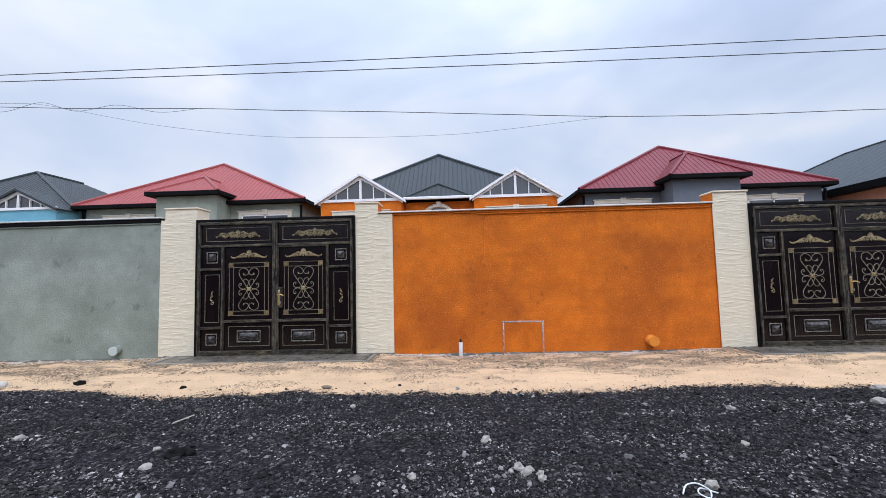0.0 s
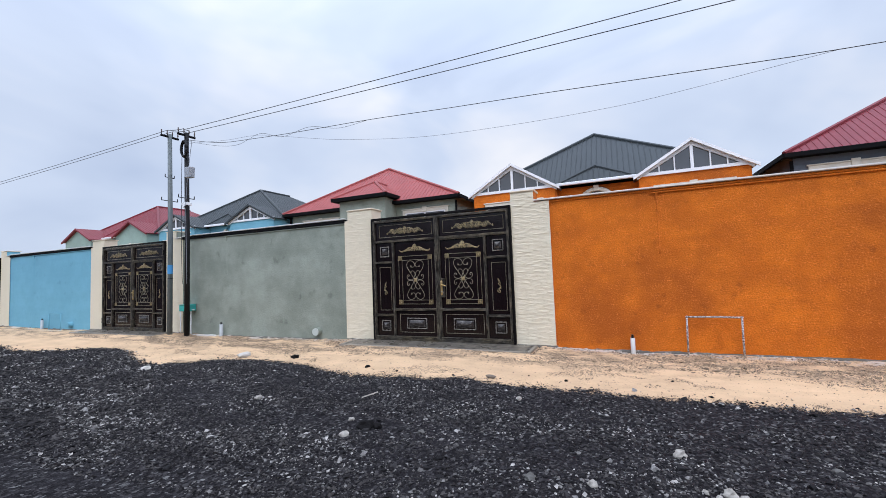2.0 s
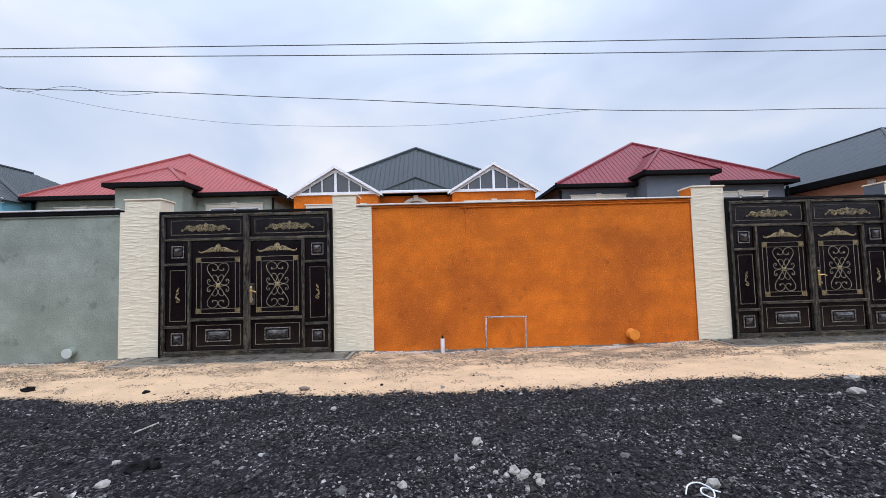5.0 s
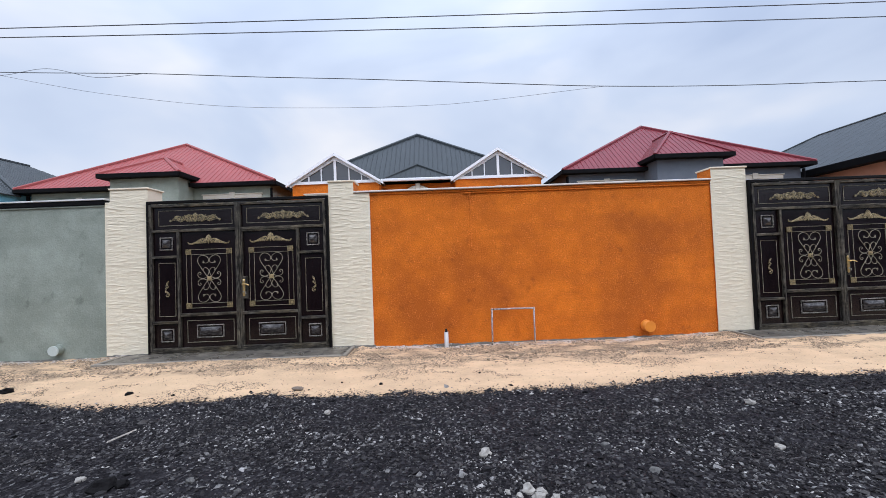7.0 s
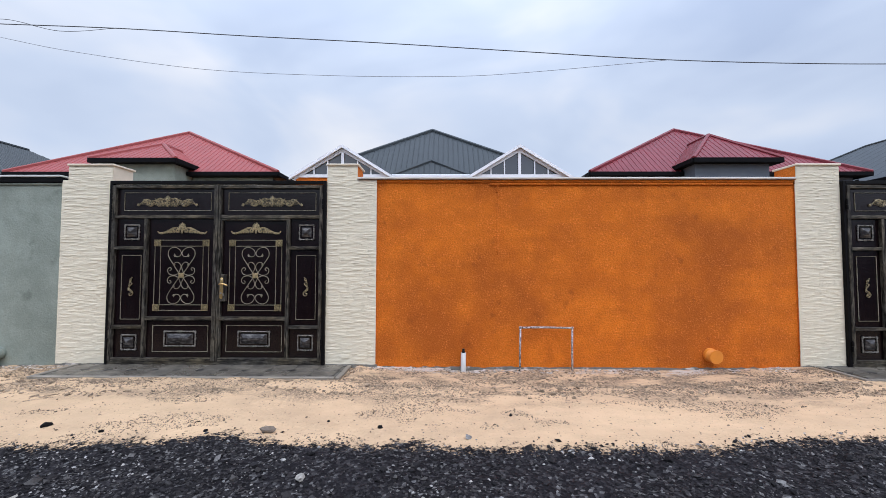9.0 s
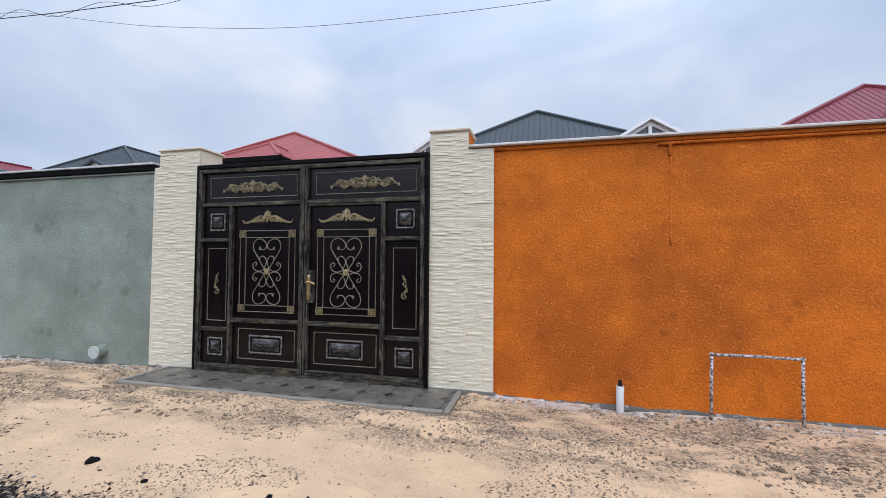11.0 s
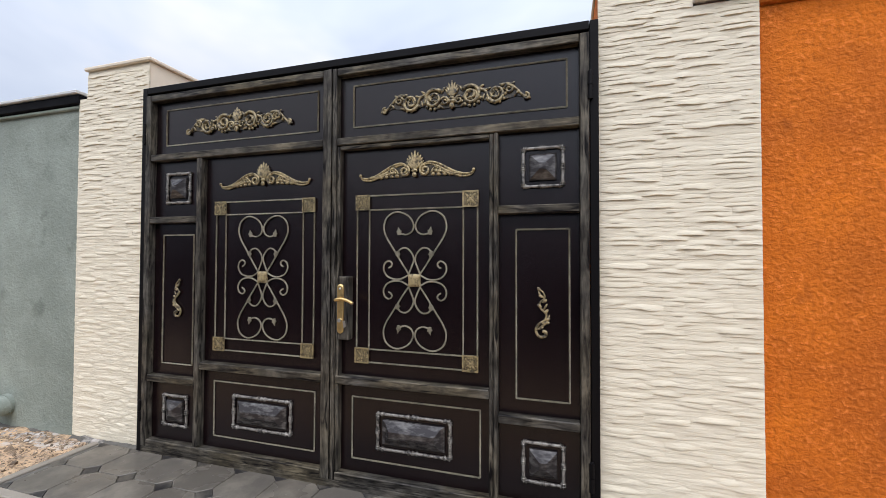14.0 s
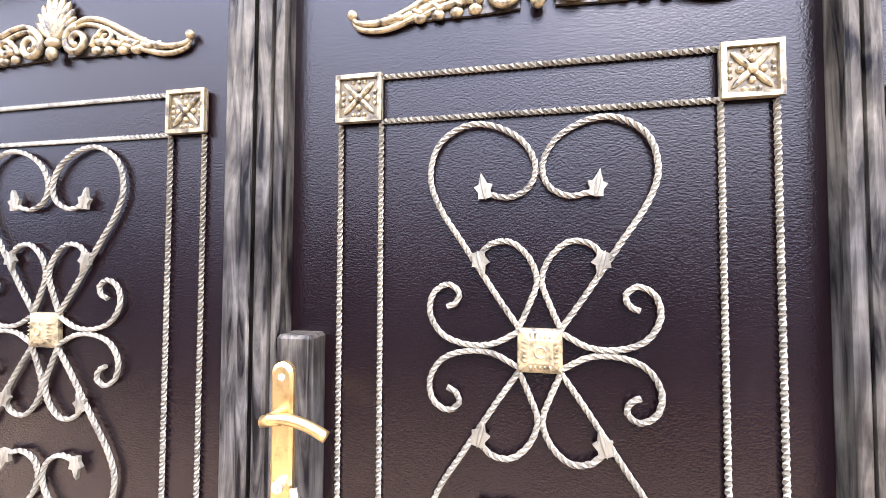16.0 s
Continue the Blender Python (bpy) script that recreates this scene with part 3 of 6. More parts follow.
def scatter(name, label, category, material, places, sizes, squash=0.75, subdivide=False):
    """Many small loose stones as one mesh."""
    n = len(places)
    if subdivide:
        bm = bmesh.new()
        bmesh.ops.create_icosphere(bm, subdivisions=1, radius=1.0)
        bm.verts.index_update()
        base = np.array([v.co[:] for v in bm.verts])
        tri = np.array([[v.index for v in f.verts] for f in bm.faces])
        bm.free()
    else:
        base = np.array([(1, 0, 0), (-1, 0, 0), (0, 1, 0), (0, -1, 0), (0, 0, 1), (0, 0, -1)], float)
        tri = np.array([(0, 2, 4), (2, 1, 4), (1, 3, 4), (3, 0, 4), (2, 0, 5), (1, 2, 5), (3, 1, 5), (0, 3, 5)])
    k = len(base)
    v = base[None] * (1 + 0.35 * rng.uniform(-1, 1, (n, k, 1)))
    v = v * np.stack([rng.uniform(0.7, 1.3, n), rng.uniform(0.7, 1.3, n), rng.uniform(0.6, 1.0, n) * squash], 1)[:, None]
    a = rng.uniform(0, 2 * np.pi, n)
    b = rng.uniform(-0.6, 0.6, n)
    ca, sa, cb, sb = np.cos(a), np.sin(a), np.cos(b), np.sin(b)
    x, y, z = v[..., 0], v[..., 1], v[..., 2]
    y, z = y * cb[:, None] - z * sb[:, None], y * sb[:, None] + z * cb[:, None]
    x, y = x * ca[:, None] - y * sa[:, None], x * sa[:, None] + y * ca[:, None]
    v = np.stack([x, y, z], -1) * np.asarray(sizes)[:, None, None] + np.asarray(places)[:, None]
    f = (tri[None] + (np.arange(n) * k)[:, None, None]).reshape(-1, 3)
    me = bpy.data.meshes.new(name)
    me.from_pydata(v.reshape(-1, 3).tolist(), [], f.tolist())
    me.materials.append(material)
    thing(name, label, category, kind="stuff", shape=me)


def build_gravel():
    spots, sizes = [], []
    while len(spots) < 95000:
        y = 2.0 + 3.5 * rng.random() ** 1.25
        x = rng.uniform(-1, 1) * (1.6 + 1.35 * y) + (-0.6 if y < 3.5 else -1.2)
        if y > edge_y(x) + 0.10 * rng.standard_normal():
            continue
        if rng.random() > 0.62 + 1.1 * noise.noise((x * 0.7, y * 1.6, 4.0)):
            continue
        s = min(0.034, 0.0076 * math.exp(0.45 * rng.standard_normal()))
        spots.append((x, y, ground_z(x, y) + s * 0.25))
        sizes.append(s)
    while len(spots) < 128000:  # the stretch of road away towards the poles
        y = 1.9 + 3.6 * rng.random()
        x = -rng.uniform(1.0 + 1.35 * y, 3.2 + 2.7 * y)
        if y > edge_y(x) + 0.10 * rng.standard_normal() or rng.random() > 0.62 + 1.1 * noise.noise((x * 0.7, y * 1.6, 4.0)):
            continue
        s = min(0.045, 0.0105 * math.exp(0.45 * rng.standard_normal()))
        spots.append((x, y, ground_z(x, y) + s * 0.25))
        sizes.append(s)
    scatter("gravel", "loose dark slag gravel with pale chips", "gravel", SLAG, spots, sizes)
    spots, sizes = [], []
    while len(spots) < 5200:
        y = rng.uniform(2.0, 5.5)
        x = rng.uniform(-13, 9)
        if y > edge_y(x) - 0.02:
            continue
        s = min(0.034, 0.0125 * math.exp(0.38 * rng.standard_normal()))
        spots.append((x, y, ground_z(x, y) + s * 0.2))
        sizes.append(s)
    scatter("coarse_gravel", "coarse lumps of dark slag and pale stone", "gravel", SLAG_LUMPS, spots, sizes, subdivide=True)
    spots, sizes = [], []
    while len(spots) < 46000:
        y = rng.uniform(4.9, 7.42)
        x = rng.uniform(-11, 6)
        patch = noise.noise((x * 0.9, y * 2.6, 2.0)) + 0.35 * noise.noise((x * 4, y * 6, 7.0))
        if y < edge_y(x) or patch < (-0.9 if rng.random() < 0.05 else 0.24) - 0.20 * (y - 5.6) / 1.8 - 0.46 * math.exp(-((y - 6.52) / 0.20) ** 2) or (y > 6.72 and any(g - 0.45 < x < g + 3.45 for g in GATE_X)):
            continue
        s = min(0.014, 0.0043 * math.exp(0.5 * rng.standard_normal()))
        spots.append((x, y, ground_z(x, y) + s * 0.2))
        sizes.append(s)
    scatter("pebbles", "small brown pebbles and crumbs strewn over sand", "pebbles", PEBBLE, spots, sizes)


build_gravel()


def build_clods():
    spots, sizes = [], []
    while len(spots) < 5600:
        y, x = rng.uniform(6.15, 7.44), rng.uniform(-10.5, 5)
        if noise.noise((x * 1.1, y * 2.2, 12.0)) < 0.10 - 0.2 * (y - 6.2) - 0.35 * math.exp(-((y - 6.5) / 0.22) ** 2) or (y > 6.72 and any(g - 0.45 < x < g + 3.45 for g in GATE_X)):
            continue
        s = min(0.028, 0.0088 * math.exp(0.5 * rng.standard_normal()))
        spots.append((x, y, ground_z(x, y) + s * 0.1))
        sizes.append(s)
    scatter("clods", "crumbled clods of dry sandy soil", "soil", CLOD, spots, sizes, 0.6, True)
    spots, sizes = [], []
    for k in range(900):
        x = rng.uniform(-1.2, 4.7) if k % 3 else rng.uniform(-8.0, -5.3)
        y = 7.44 - 0.16 * rng.random() ** 2
        if noise.noise((x * 2.1, 1.0, 3.0)) < -0.1:
            continue
        s = 0.012 * math.exp(0.45 * rng.standard_normal())
        spots.append((x, y, ground_z(x, y) + s * 0.1))
        sizes.append(min(s, 0.035))
    scatter("lime_crumbs", "white crumbs of lime plaster along the wall foot", "rubble", LIME, spots, sizes, 0.5, True)


build_clods()


def rock(x, y, r, material, label, category="stone", name="stone", squash=0.65, seed=0.0):
    bm = bmesh.new()
    bmesh.ops.create_icosphere(bm, subdivisions=2, radius=1.0)
    for v in bm.verts:
        d = 1 + 0.50 * noise.noise(v.co * 1.3 + Vector((seed, 0, 0))) + 0.30 * noise.noise(v.co * 2.6 + Vector((seed, 4, 0)))
        v.co = Vector((v.co.x * d, v.co.y * d * 0.85, v.co.z * d * squash)) * r
    r *= 0.76
    return thing(name, label, category, (x, y, ground_z(x, y) + r * squash * 0.45), "loose stones", shape=Geo().take(bm), material=material,
                 turn=(0, 0, seed * 71 % 360))


for i, (x, y, r) in enumerate([(0.65, 3.18, 0.045), (0.73, 3.16, 0.034), (0.69, 3.09, 0.040), (0.58, 3.12, 0.026), (0.79, 3.07, 0.030), (0.78, 2.96, 0.038), (0.51, 3.14, 0.022)]):
    rock(x, y, r, LIMESTONE, "rough pale limestone lump in a small heap on gravel", seed=i + 1.0)
for i, (x, y, r) in enumerate([(-0.54, 2.94, 0.042), (-0.14, 2.97, 0.036), (0.43, 3.63, 0.05), (1.36, 3.73, 0.035), (-2.25, 3.15, 0.048), (-2.44, 3.52, 0.034),
                               (1.52, 3.31, 0.04), (1.87, 2.83, 0.05), (-3.94, 3.72, 0.05), (-1.6, 3.4, 0.03), (2.6, 3.6, 0.04), (3.0, 4.4, 0.05), (-5.2, 4.1, 0.05), (-1.0, 4.6, 0.035)]):
    rock(x, y, r, LIMESTONE if i % 3 else GREYROCK, "loose pale grey stone lying in dark gravel", seed=i + 11.3)
rock(-1.55, 5.36, 0.062, BROWNCLOD, "broken brown clod on the sand", "clod", "clod", squash=0.5, seed=30.2)
for i, (x, y, r) in enumerate([(-3.54, 5.41, 0.04), (-2.1, 5.37, 0.02), (-2.95, 5.3, 0.02), (-0.6, 5.46, 0.026), (-5.3, 5.75, 0.07), (0.6, 5.75, 0.018), (-1.1, 5.6, 0.016)]):
    rock(x, y, r, BLACKROCK, "black slag lump stray on pale sand", seed=i + 41.7)
rock(-6.46, 5.66, 0.125, WHITE_LUMP, "large white lime lump at the edge of the gravel", squash=0.42, seed=52.0)
rock(-7.38, 4.47, 0.085, WHITE_LUMP, "white lime lump lying in dark gravel", squash=0.5, seed=53.4)
rock(-2.19, 3.40, 0.085, BLACKROCK, "large black slag lump lying in gravel", squash=0.55, seed=55.1)
rock(-2.08, 3.43, 0.05, BLACKROCK, "black slag lump lying in gravel", squash=0.6, seed=57.9)
rock(5.09, 5.02, 0.085, LIMESTONE, "pale stone at the edge of the gravel", squash=0.5, seed=58.3)
rock(4.63, 4.55, 0.075, LIMESTONE, "pale flat stone lying in gravel", squash=0.5, seed=59.6)


def build_litter():
    stick = Geo().hull([(-0.15, -0.006, 0), (-0.15, 0.006, 0), (0.15, -0.009, 0), (0.15, 0.010, 0), (-0.14, -0.004, 0.010), (-0.14, 0.004, 0.010), (0.15, 0, 0.012)])
    thing("stick", "bleached splinter of wood lying on gravel", "stick", (-2.69, 4.22, ground_z(-2.69, 4.22) + 0.022), shape=stick, material=OLD_WOOD, turn=(0, 4, 86))
    loop = smooth_line([(0, 0, 0), (0.05, 0.05, 0.03), (0.12, 0.05, 0.04), (0.17, 0.0, 0.02), (0.14, -0.05, 0.0), (0.09, -0.02, 0.015), (0.13, 0.03, 0.02), (0.22, 0.0, 0.005)])
    thing("wire_scrap", "curled scrap of white cable on gravel", "wire", (1.63, 2.74, ground_z(1.63, 2.74) + 0.010), shape=Geo().tube(loop, 0.005, 6), material=WHITE_PVC, smooth=True)


build_litter()


# ---- boundary walls ----
WALL_Y = 7.50
PALETTE = [PALEGREEN, BLUE, GREYGREEN, ORANGE, BLUEGREY]
WORDS = ["pale green", "sky blue", "grey-green", "bright orange", "blue-grey"]
PILLAR_R = 0.70
PILLAR_L = 0.72


def rough_foot(x0, x1, y, z, reach):
    """An uneven fillet of spilt mortar along the foot of a face at y."""
    n = max(4, int((x1 - x0) / 0.035))
    rows = [[], [], [], []]
    for k in range(n + 1):
        x = x0 + (x1 - x0) * k / n
        q = 0.6 + 0.9 * abs(noise.noise((x * 4.3, y, 2.0))) + 0.5 * noise.noise((x * 13, y, 5.0))
        top = z + 0.018 * noise.noise((x * 3, 1, 0)) + 0.014 * noise.noise((x * 11, 3, 0))
        rows[0].append((x, y - reach * q * 1.1, -0.1))
        rows[1].append((x, y - reach * q, top - 0.006))
        rows[2].append((x, y - reach * q * 0.55, top + 0.012 + 0.012 * noise.noise((x * 17, 6, 0))))
        rows[3].append((x, y - 0.001, top + 0.026))
    m = n + 1
    return Geo().add(sum(rows, []), [(r * m + k, r * m + k + 1, (r + 1) * m + k + 1, (r + 1) * m + k) for r in range(3) for k in range(n)])


def build_wall(i, x0, x1):
    body = Geo().box(x0, x1, WALL_Y, WALL_Y + 0.22, -0.15, 2.615)
    wall = thing(f"wall_{i + 1}", f"{WORDS[i]} plastered boundary wall with a thin coping", "wall", kind="structure", shape=body, material=PALETTE[i])
    pale = COPING_W if PALETTE[i] is ORANGE else COPING_G
    # off the orange wall, a near-black band stands for the coping's shaded underside
    under = PALETTE[i] if PALETTE[i] is ORANGE else DARK_TRIM
    up = 0.0 if PALETTE[i] is ORANGE else 0.03
    part("coping_band", Geo().cbox(x0 - 0.005, x1 + 0.005, WALL_Y - (0.022 if under is not DARK_TRIM else 0.045), WALL_Y + 0.25, 2.619, 2.660 + up, 0.006), under, wall)
    part("coping", Geo().cbox(x0 - 0.01, x1 + 0.01, WALL_Y - 0.065, WALL_Y + 0.27, 2.664 + up, 2.690 + up, 0.005), pale, wall, "thin pale coping slab")
    part("mortar_foot", rough_foot(x0, x1, WALL_Y, 0.02, 0.045), MORTAR, wall, "rough grey mortar skirting")
    # plastered-over conduit under the coping, with its drop
    cx = x0 + 1.70
    ridge = smooth_line([(cx, WALL_Y + 0.006, 2.22 - 0.62), (cx, WALL_Y + 0.006, 2.1), (cx + 0.01, WALL_Y + 0.006, 2.48)], 6)
    part("conduit_scar", Geo().tube(ridge, 0.014, 8), PALETTE[i], wall, smooth=True)
    pipe = smooth_line([(cx, WALL_Y - 0.004, 2.48), (cx, WALL_Y - 0.016, 2.560), (cx + 0.03, WALL_Y - 0.018, 2.590), (cx + 0.25, WALL_Y - 0.014, 2.598), (x1 - 0.02, WALL_Y - 0.012, 2.600)], 6)
    part("conduit", Geo().tube(pipe, 0.015, 10), PALETTE[i], wall, smooth=True)


for i in range(5):
    build_wall(i, GATE_X[i] + 3.05 + PILLAR_R, GATE_X[i + 1] - (PILLAR_L if i != 3 else 0.62))


def strip_mesh(seed, length, height):
    """One course of moulded cladding that laps over the course below; its lip comes and goes along its length."""
    n = max(5, int(length / 0.022))
    rows = [[], [], [], [], []]
    for k in range(n + 1):
        x = length * k / n
        w = 0.0030 * noise.noise((x * 5 + seed * 3.7, 0.5, seed)) + 0.0018 * noise.noise((x * 27, seed, 1.0))
        jump = noise.noise((x * 11 + seed * 2.3, 4.0, seed))
        w += 0.0032 * max(-1.0, min(1.0, jump * 6))
        ease = min(1.0, min(x, length - x) / 0.045)
        w *= ease
        step = noise.noise((x * 6 + seed * 1.9, 7.0, seed)) + 0.35 * noise.noise((x * 23 + seed, 2.0, seed))
        d = ease * (0.0034 + 0.0028 * max(-1.0, min(1.0, step * 7)))
        rough_y = [0.0022 * noise.noise((x * 22 + seed, 3.0 + q * 0.9, seed)) for q in range(3)]
        rows[0].append((x, 0.004, w + 0.001))
        rows[1].append((x, -0.004 - d, w))
        rows[2].append((x, -0.004 - d * 0.96 + rough_y[0], w + 0.30 * height))
        rows[3].append((x, -0.004 - d * 0.72 + rough_y[1], w * 0.6 + 0.72 * height))
        rows[4].append((x, -0.0022 + rough_y[2] * 0.5, 1.28 * height))
    m = n + 1
    verts = rows[0] + rows[1] + rows[1] + rows[2] + rows[3] + rows[4]
    faces = [(k, k + 1, m + k + 1, m + k) for k in range(n)]
    faces += [(r * m + k, r * m + k + 1, (r + 1) * m + k + 1, (r + 1) * m + k) for r in (2, 3, 4) for k in range(n)]
    return Geo().add(verts, faces)


COURSE = 0.0225
LENGTHS = (0.20, 0.29, 0.38, 0.52)
STRIPS = {(L, k): strip_mesh(13.1 * k + L * 31, L, COURSE).mesh("stone_strip", CLADDING, True) for L in LENGTHS for k in range(9)}
PILLAR_Y = 7.475


def courses(width_at, top, r):
    """Places of the strips over a pillar's face: x, z, length, variant."""
    z = 0.02
    while z < top - 0.02:
        x, x1 = width_at(z + COURSE / 2)
        while x < x1 - 0.03:
            fits = [L for L in LENGTHS if x + L <= x1 + 0.002]
            L = r.choice(fits) if fits else None
            if L is None or (x1 - x - L) < 0.05:
                gap = x1 - x
                L = min(LENGTHS, key=lambda q: abs(q - gap))
                yield x, z, L, r.randrange(9), gap / L
                break
            yield x, z, L, r.randrange(9), 1.0
            x += L
        z += COURSE


def build_pillar(x0, x1, step_left, step_right, back, near, label, seed):
    """A clad gate pillar; its outer strip stays as low as the wall's coping."""
    z0, low, top = 0.09, 2.60, 2.885
    a, b = x0 + step_left, x1 - step_right
    body = Geo().box(x0, x1, PILLAR_Y + 0.004, WALL_Y + 0.24, -0.1, low).box(a, b, PILLAR_Y + 0.004, WALL_Y + 0.34, low + 0.002, top - 0.03)
    p = thing("gate_pillar", label, "pillar", group="gate pillars", shape=body, material=back)
    bed = Geo().box(x0 - 0.001, x1 + 0.001, PILLAR_Y + 0.0005, PILLAR_Y + 0.0036, 0.02, low - 0.004).box(a - 0.001, b - 0.002, PILLAR_Y + 0.0005, PILLAR_Y + 0.0036, low - 0.002, top - 0.029)
    part("cladding_bed", bed, CLADDING, p)
    part("cap", Geo().cbox(a - 0.012, b + 0.022, PILLAR_Y - 0.025, WALL_Y + 0.37, top - 0.028, top, 0.006), CREAM, p, "thin cream cap slab")
    if step_right > 0.1:
        part("cap_step", Geo().cbox(b, x1 - 0.0115, WALL_Y - 0.065, WALL_Y + 0.27, 2.664, 2.690, 0.005), COPING_W, p)
    if step_left > 0.1:
        part("cap_step", Geo().cbox(x0 - 0.01, a, WALL_Y - 0.065, WALL_Y + 0.27, 2.664, 2.690, 0.005), COPING_W, p)
    part("plinth", Geo().cbox(x0, x1 + 0.01, PILLAR_Y - 0.012, PILLAR_Y + 0.02, 0.01, 0.075, 0.006), MORTAR, p, "dirty mortar plinth")
    part("mortar_spill", rough_foot(x0 + 0.01, x1 + 0.03, PILLAR_Y - 0.010, 0.058, 0.055), MORTAR, p, "lumpy spilt mortar at the foot")
    r = random.Random(seed)

    def width_at(z):
        return (x0, x1) if z + 0.06 < low + 0.05 else (a, b)

    if near:
        for x, z, L, k, f in courses(width_at, top - 0.11, r):
            ob = part("stone_strip", STRIPS[L, k], CLADDING, p, at=(x, PILLAR_Y + r.uniform(-0.001, 0.001), z + 0.06))
            ob.scale = (f, r.uniform(0.8, 1.25), 1)
    else:
        joined = Geo()
        for x, z, L, k, f in courses(width_at, top - 0.11, r):
            me = STRIPS[L, k]
            joined.add([(x + v.co.x * f, PILLAR_Y + v.co.y, z + 0.06 + v.co.z) for v in me.vertices], [tuple(q.vertices) for q in me.polygons])
        ob = part("stone_strips", joined, CLADDING, p, smooth=True)
        ob["kind"] = "stuff"


def build_unseen_blocker():
    """An unseen wall added behind the viewpoint to block low sky in reflections."""
    # height and dark plaster chosen so the gate sheets mirror less bright sky
    body = Geo().box(-70, 70, -10.3, -10.0, -0.15, 5.6)
    thing("wall_opposite", "unseen plain grey wall added to darken the gate reflections", "wall", kind="structure", shape=body, material=BLUEGREY)


build_unseen_blocker()


# ---- gates ----
def rod(geo, a, b, r=0.0057, turns=130.0):
    """A twisted square bar."""
    a, b = Vector(a), Vector(b)
    n = max(2, int((b - a).length / 0.008))
    return geo.tube([a.lerp(b, i / n) for i in range(n + 1)], r, 4, twist=turns)


def leaf_tip(geo, x, z, angle, size=0.039):
    """A small cast ivy leaf with three pointed lobes and a raised rib."""
    t = radians(angle)
    ct, st = math.cos(t), math.sin(t)
    half = [(0.06, -0.25), (0.32, -0.22), (0.28, 0.05), (0.42, 0.34), (0.20, 0.42)]
    outline = half + [(0.0, 0.95)] + [(-u, v) for u, v in reversed(half)]
    outline = [(x + size * (u * ct + v * st), z + size * (-u * st + v * ct)) for u, v in outline]
    geo.prism(outline, -0.009, -0.002)
    geo.ball((x + 0.3 * size * st, -0.009, z + 0.3 * size * ct), 0.0045, 0.004, 0.62 * size, 6, 4, t)


def scroll_curves():
    """The wrought quarter scrolls, to the upper right of the middle."""
    big = smooth_line([(0.034, 0, 0.036), (0.075, 0, 0.095), (0.130, 0, 0.180), (0.172, 0, 0.245), (0.190, 0, 0.300), (0.176, 0, 0.358), (0.130, 0, 0.391),
                       (0.080, 0, 0.390), (0.030, 0, 0.362), (0.006, 0, 0.318), (0.016, 0, 0.280), (0.050, 0, 0.262), (0.085, 0, 0.268)], 8)
    inner = smooth_line([(0.036, 0, 0.034), (0.018, 0, 0.075), (0.004, 0, 0.118), (0.018, 0, 0.158), (0.048, 0, 0.184), (0.080, 0, 0.182), (0.100, 0, 0.165)], 8)
    side = smooth_line([(0.036, 0, 0.030), (0.080, 0, 0.008), (0.126, 0, 0.006), (0.168, 0, 0.022), (0.190, 0, 0.058), (0.184, 0, 0.094), (0.158, 0, 0.110),
                        (0.138, 0, 0.096), (0.144, 0, 0.078), (0.160, 0, 0.070)], 8)
    return (big, (0.093, 0.270, 10)), (inner, (0.103, 0.158, 195)), (side, None)


def palmette(geo, x, z, h, n=7, spread=38):
    for k in range(n):
        t = radians(-spread + 2 * spread * k / (n - 1))
        L = h * (1 - 0.35 * abs(k - (n - 1) / 2) / ((n - 1) / 2))
        geo.ball((x + 0.5 * L * math.sin(t), -0.008, z + 0.5 * L * math.cos(t)), 0.0095, 0.009, 0.55 * L, 8, 6, t)
    geo.ball((x, -0.012, z - 0.004), 0.020, 0.012, 0.012)


def curl(geo, pts, r0, r1, flat=0.85):
    pts = [Vector((p[0], p[1] if len(p) > 2 else 0.0, p[-1])) for p in pts]
    n = len(pts)
    geo.tube(pts, [r0 + (r1 - r0) * i / (n - 1) for i in range(n)], 7, flat=flat)


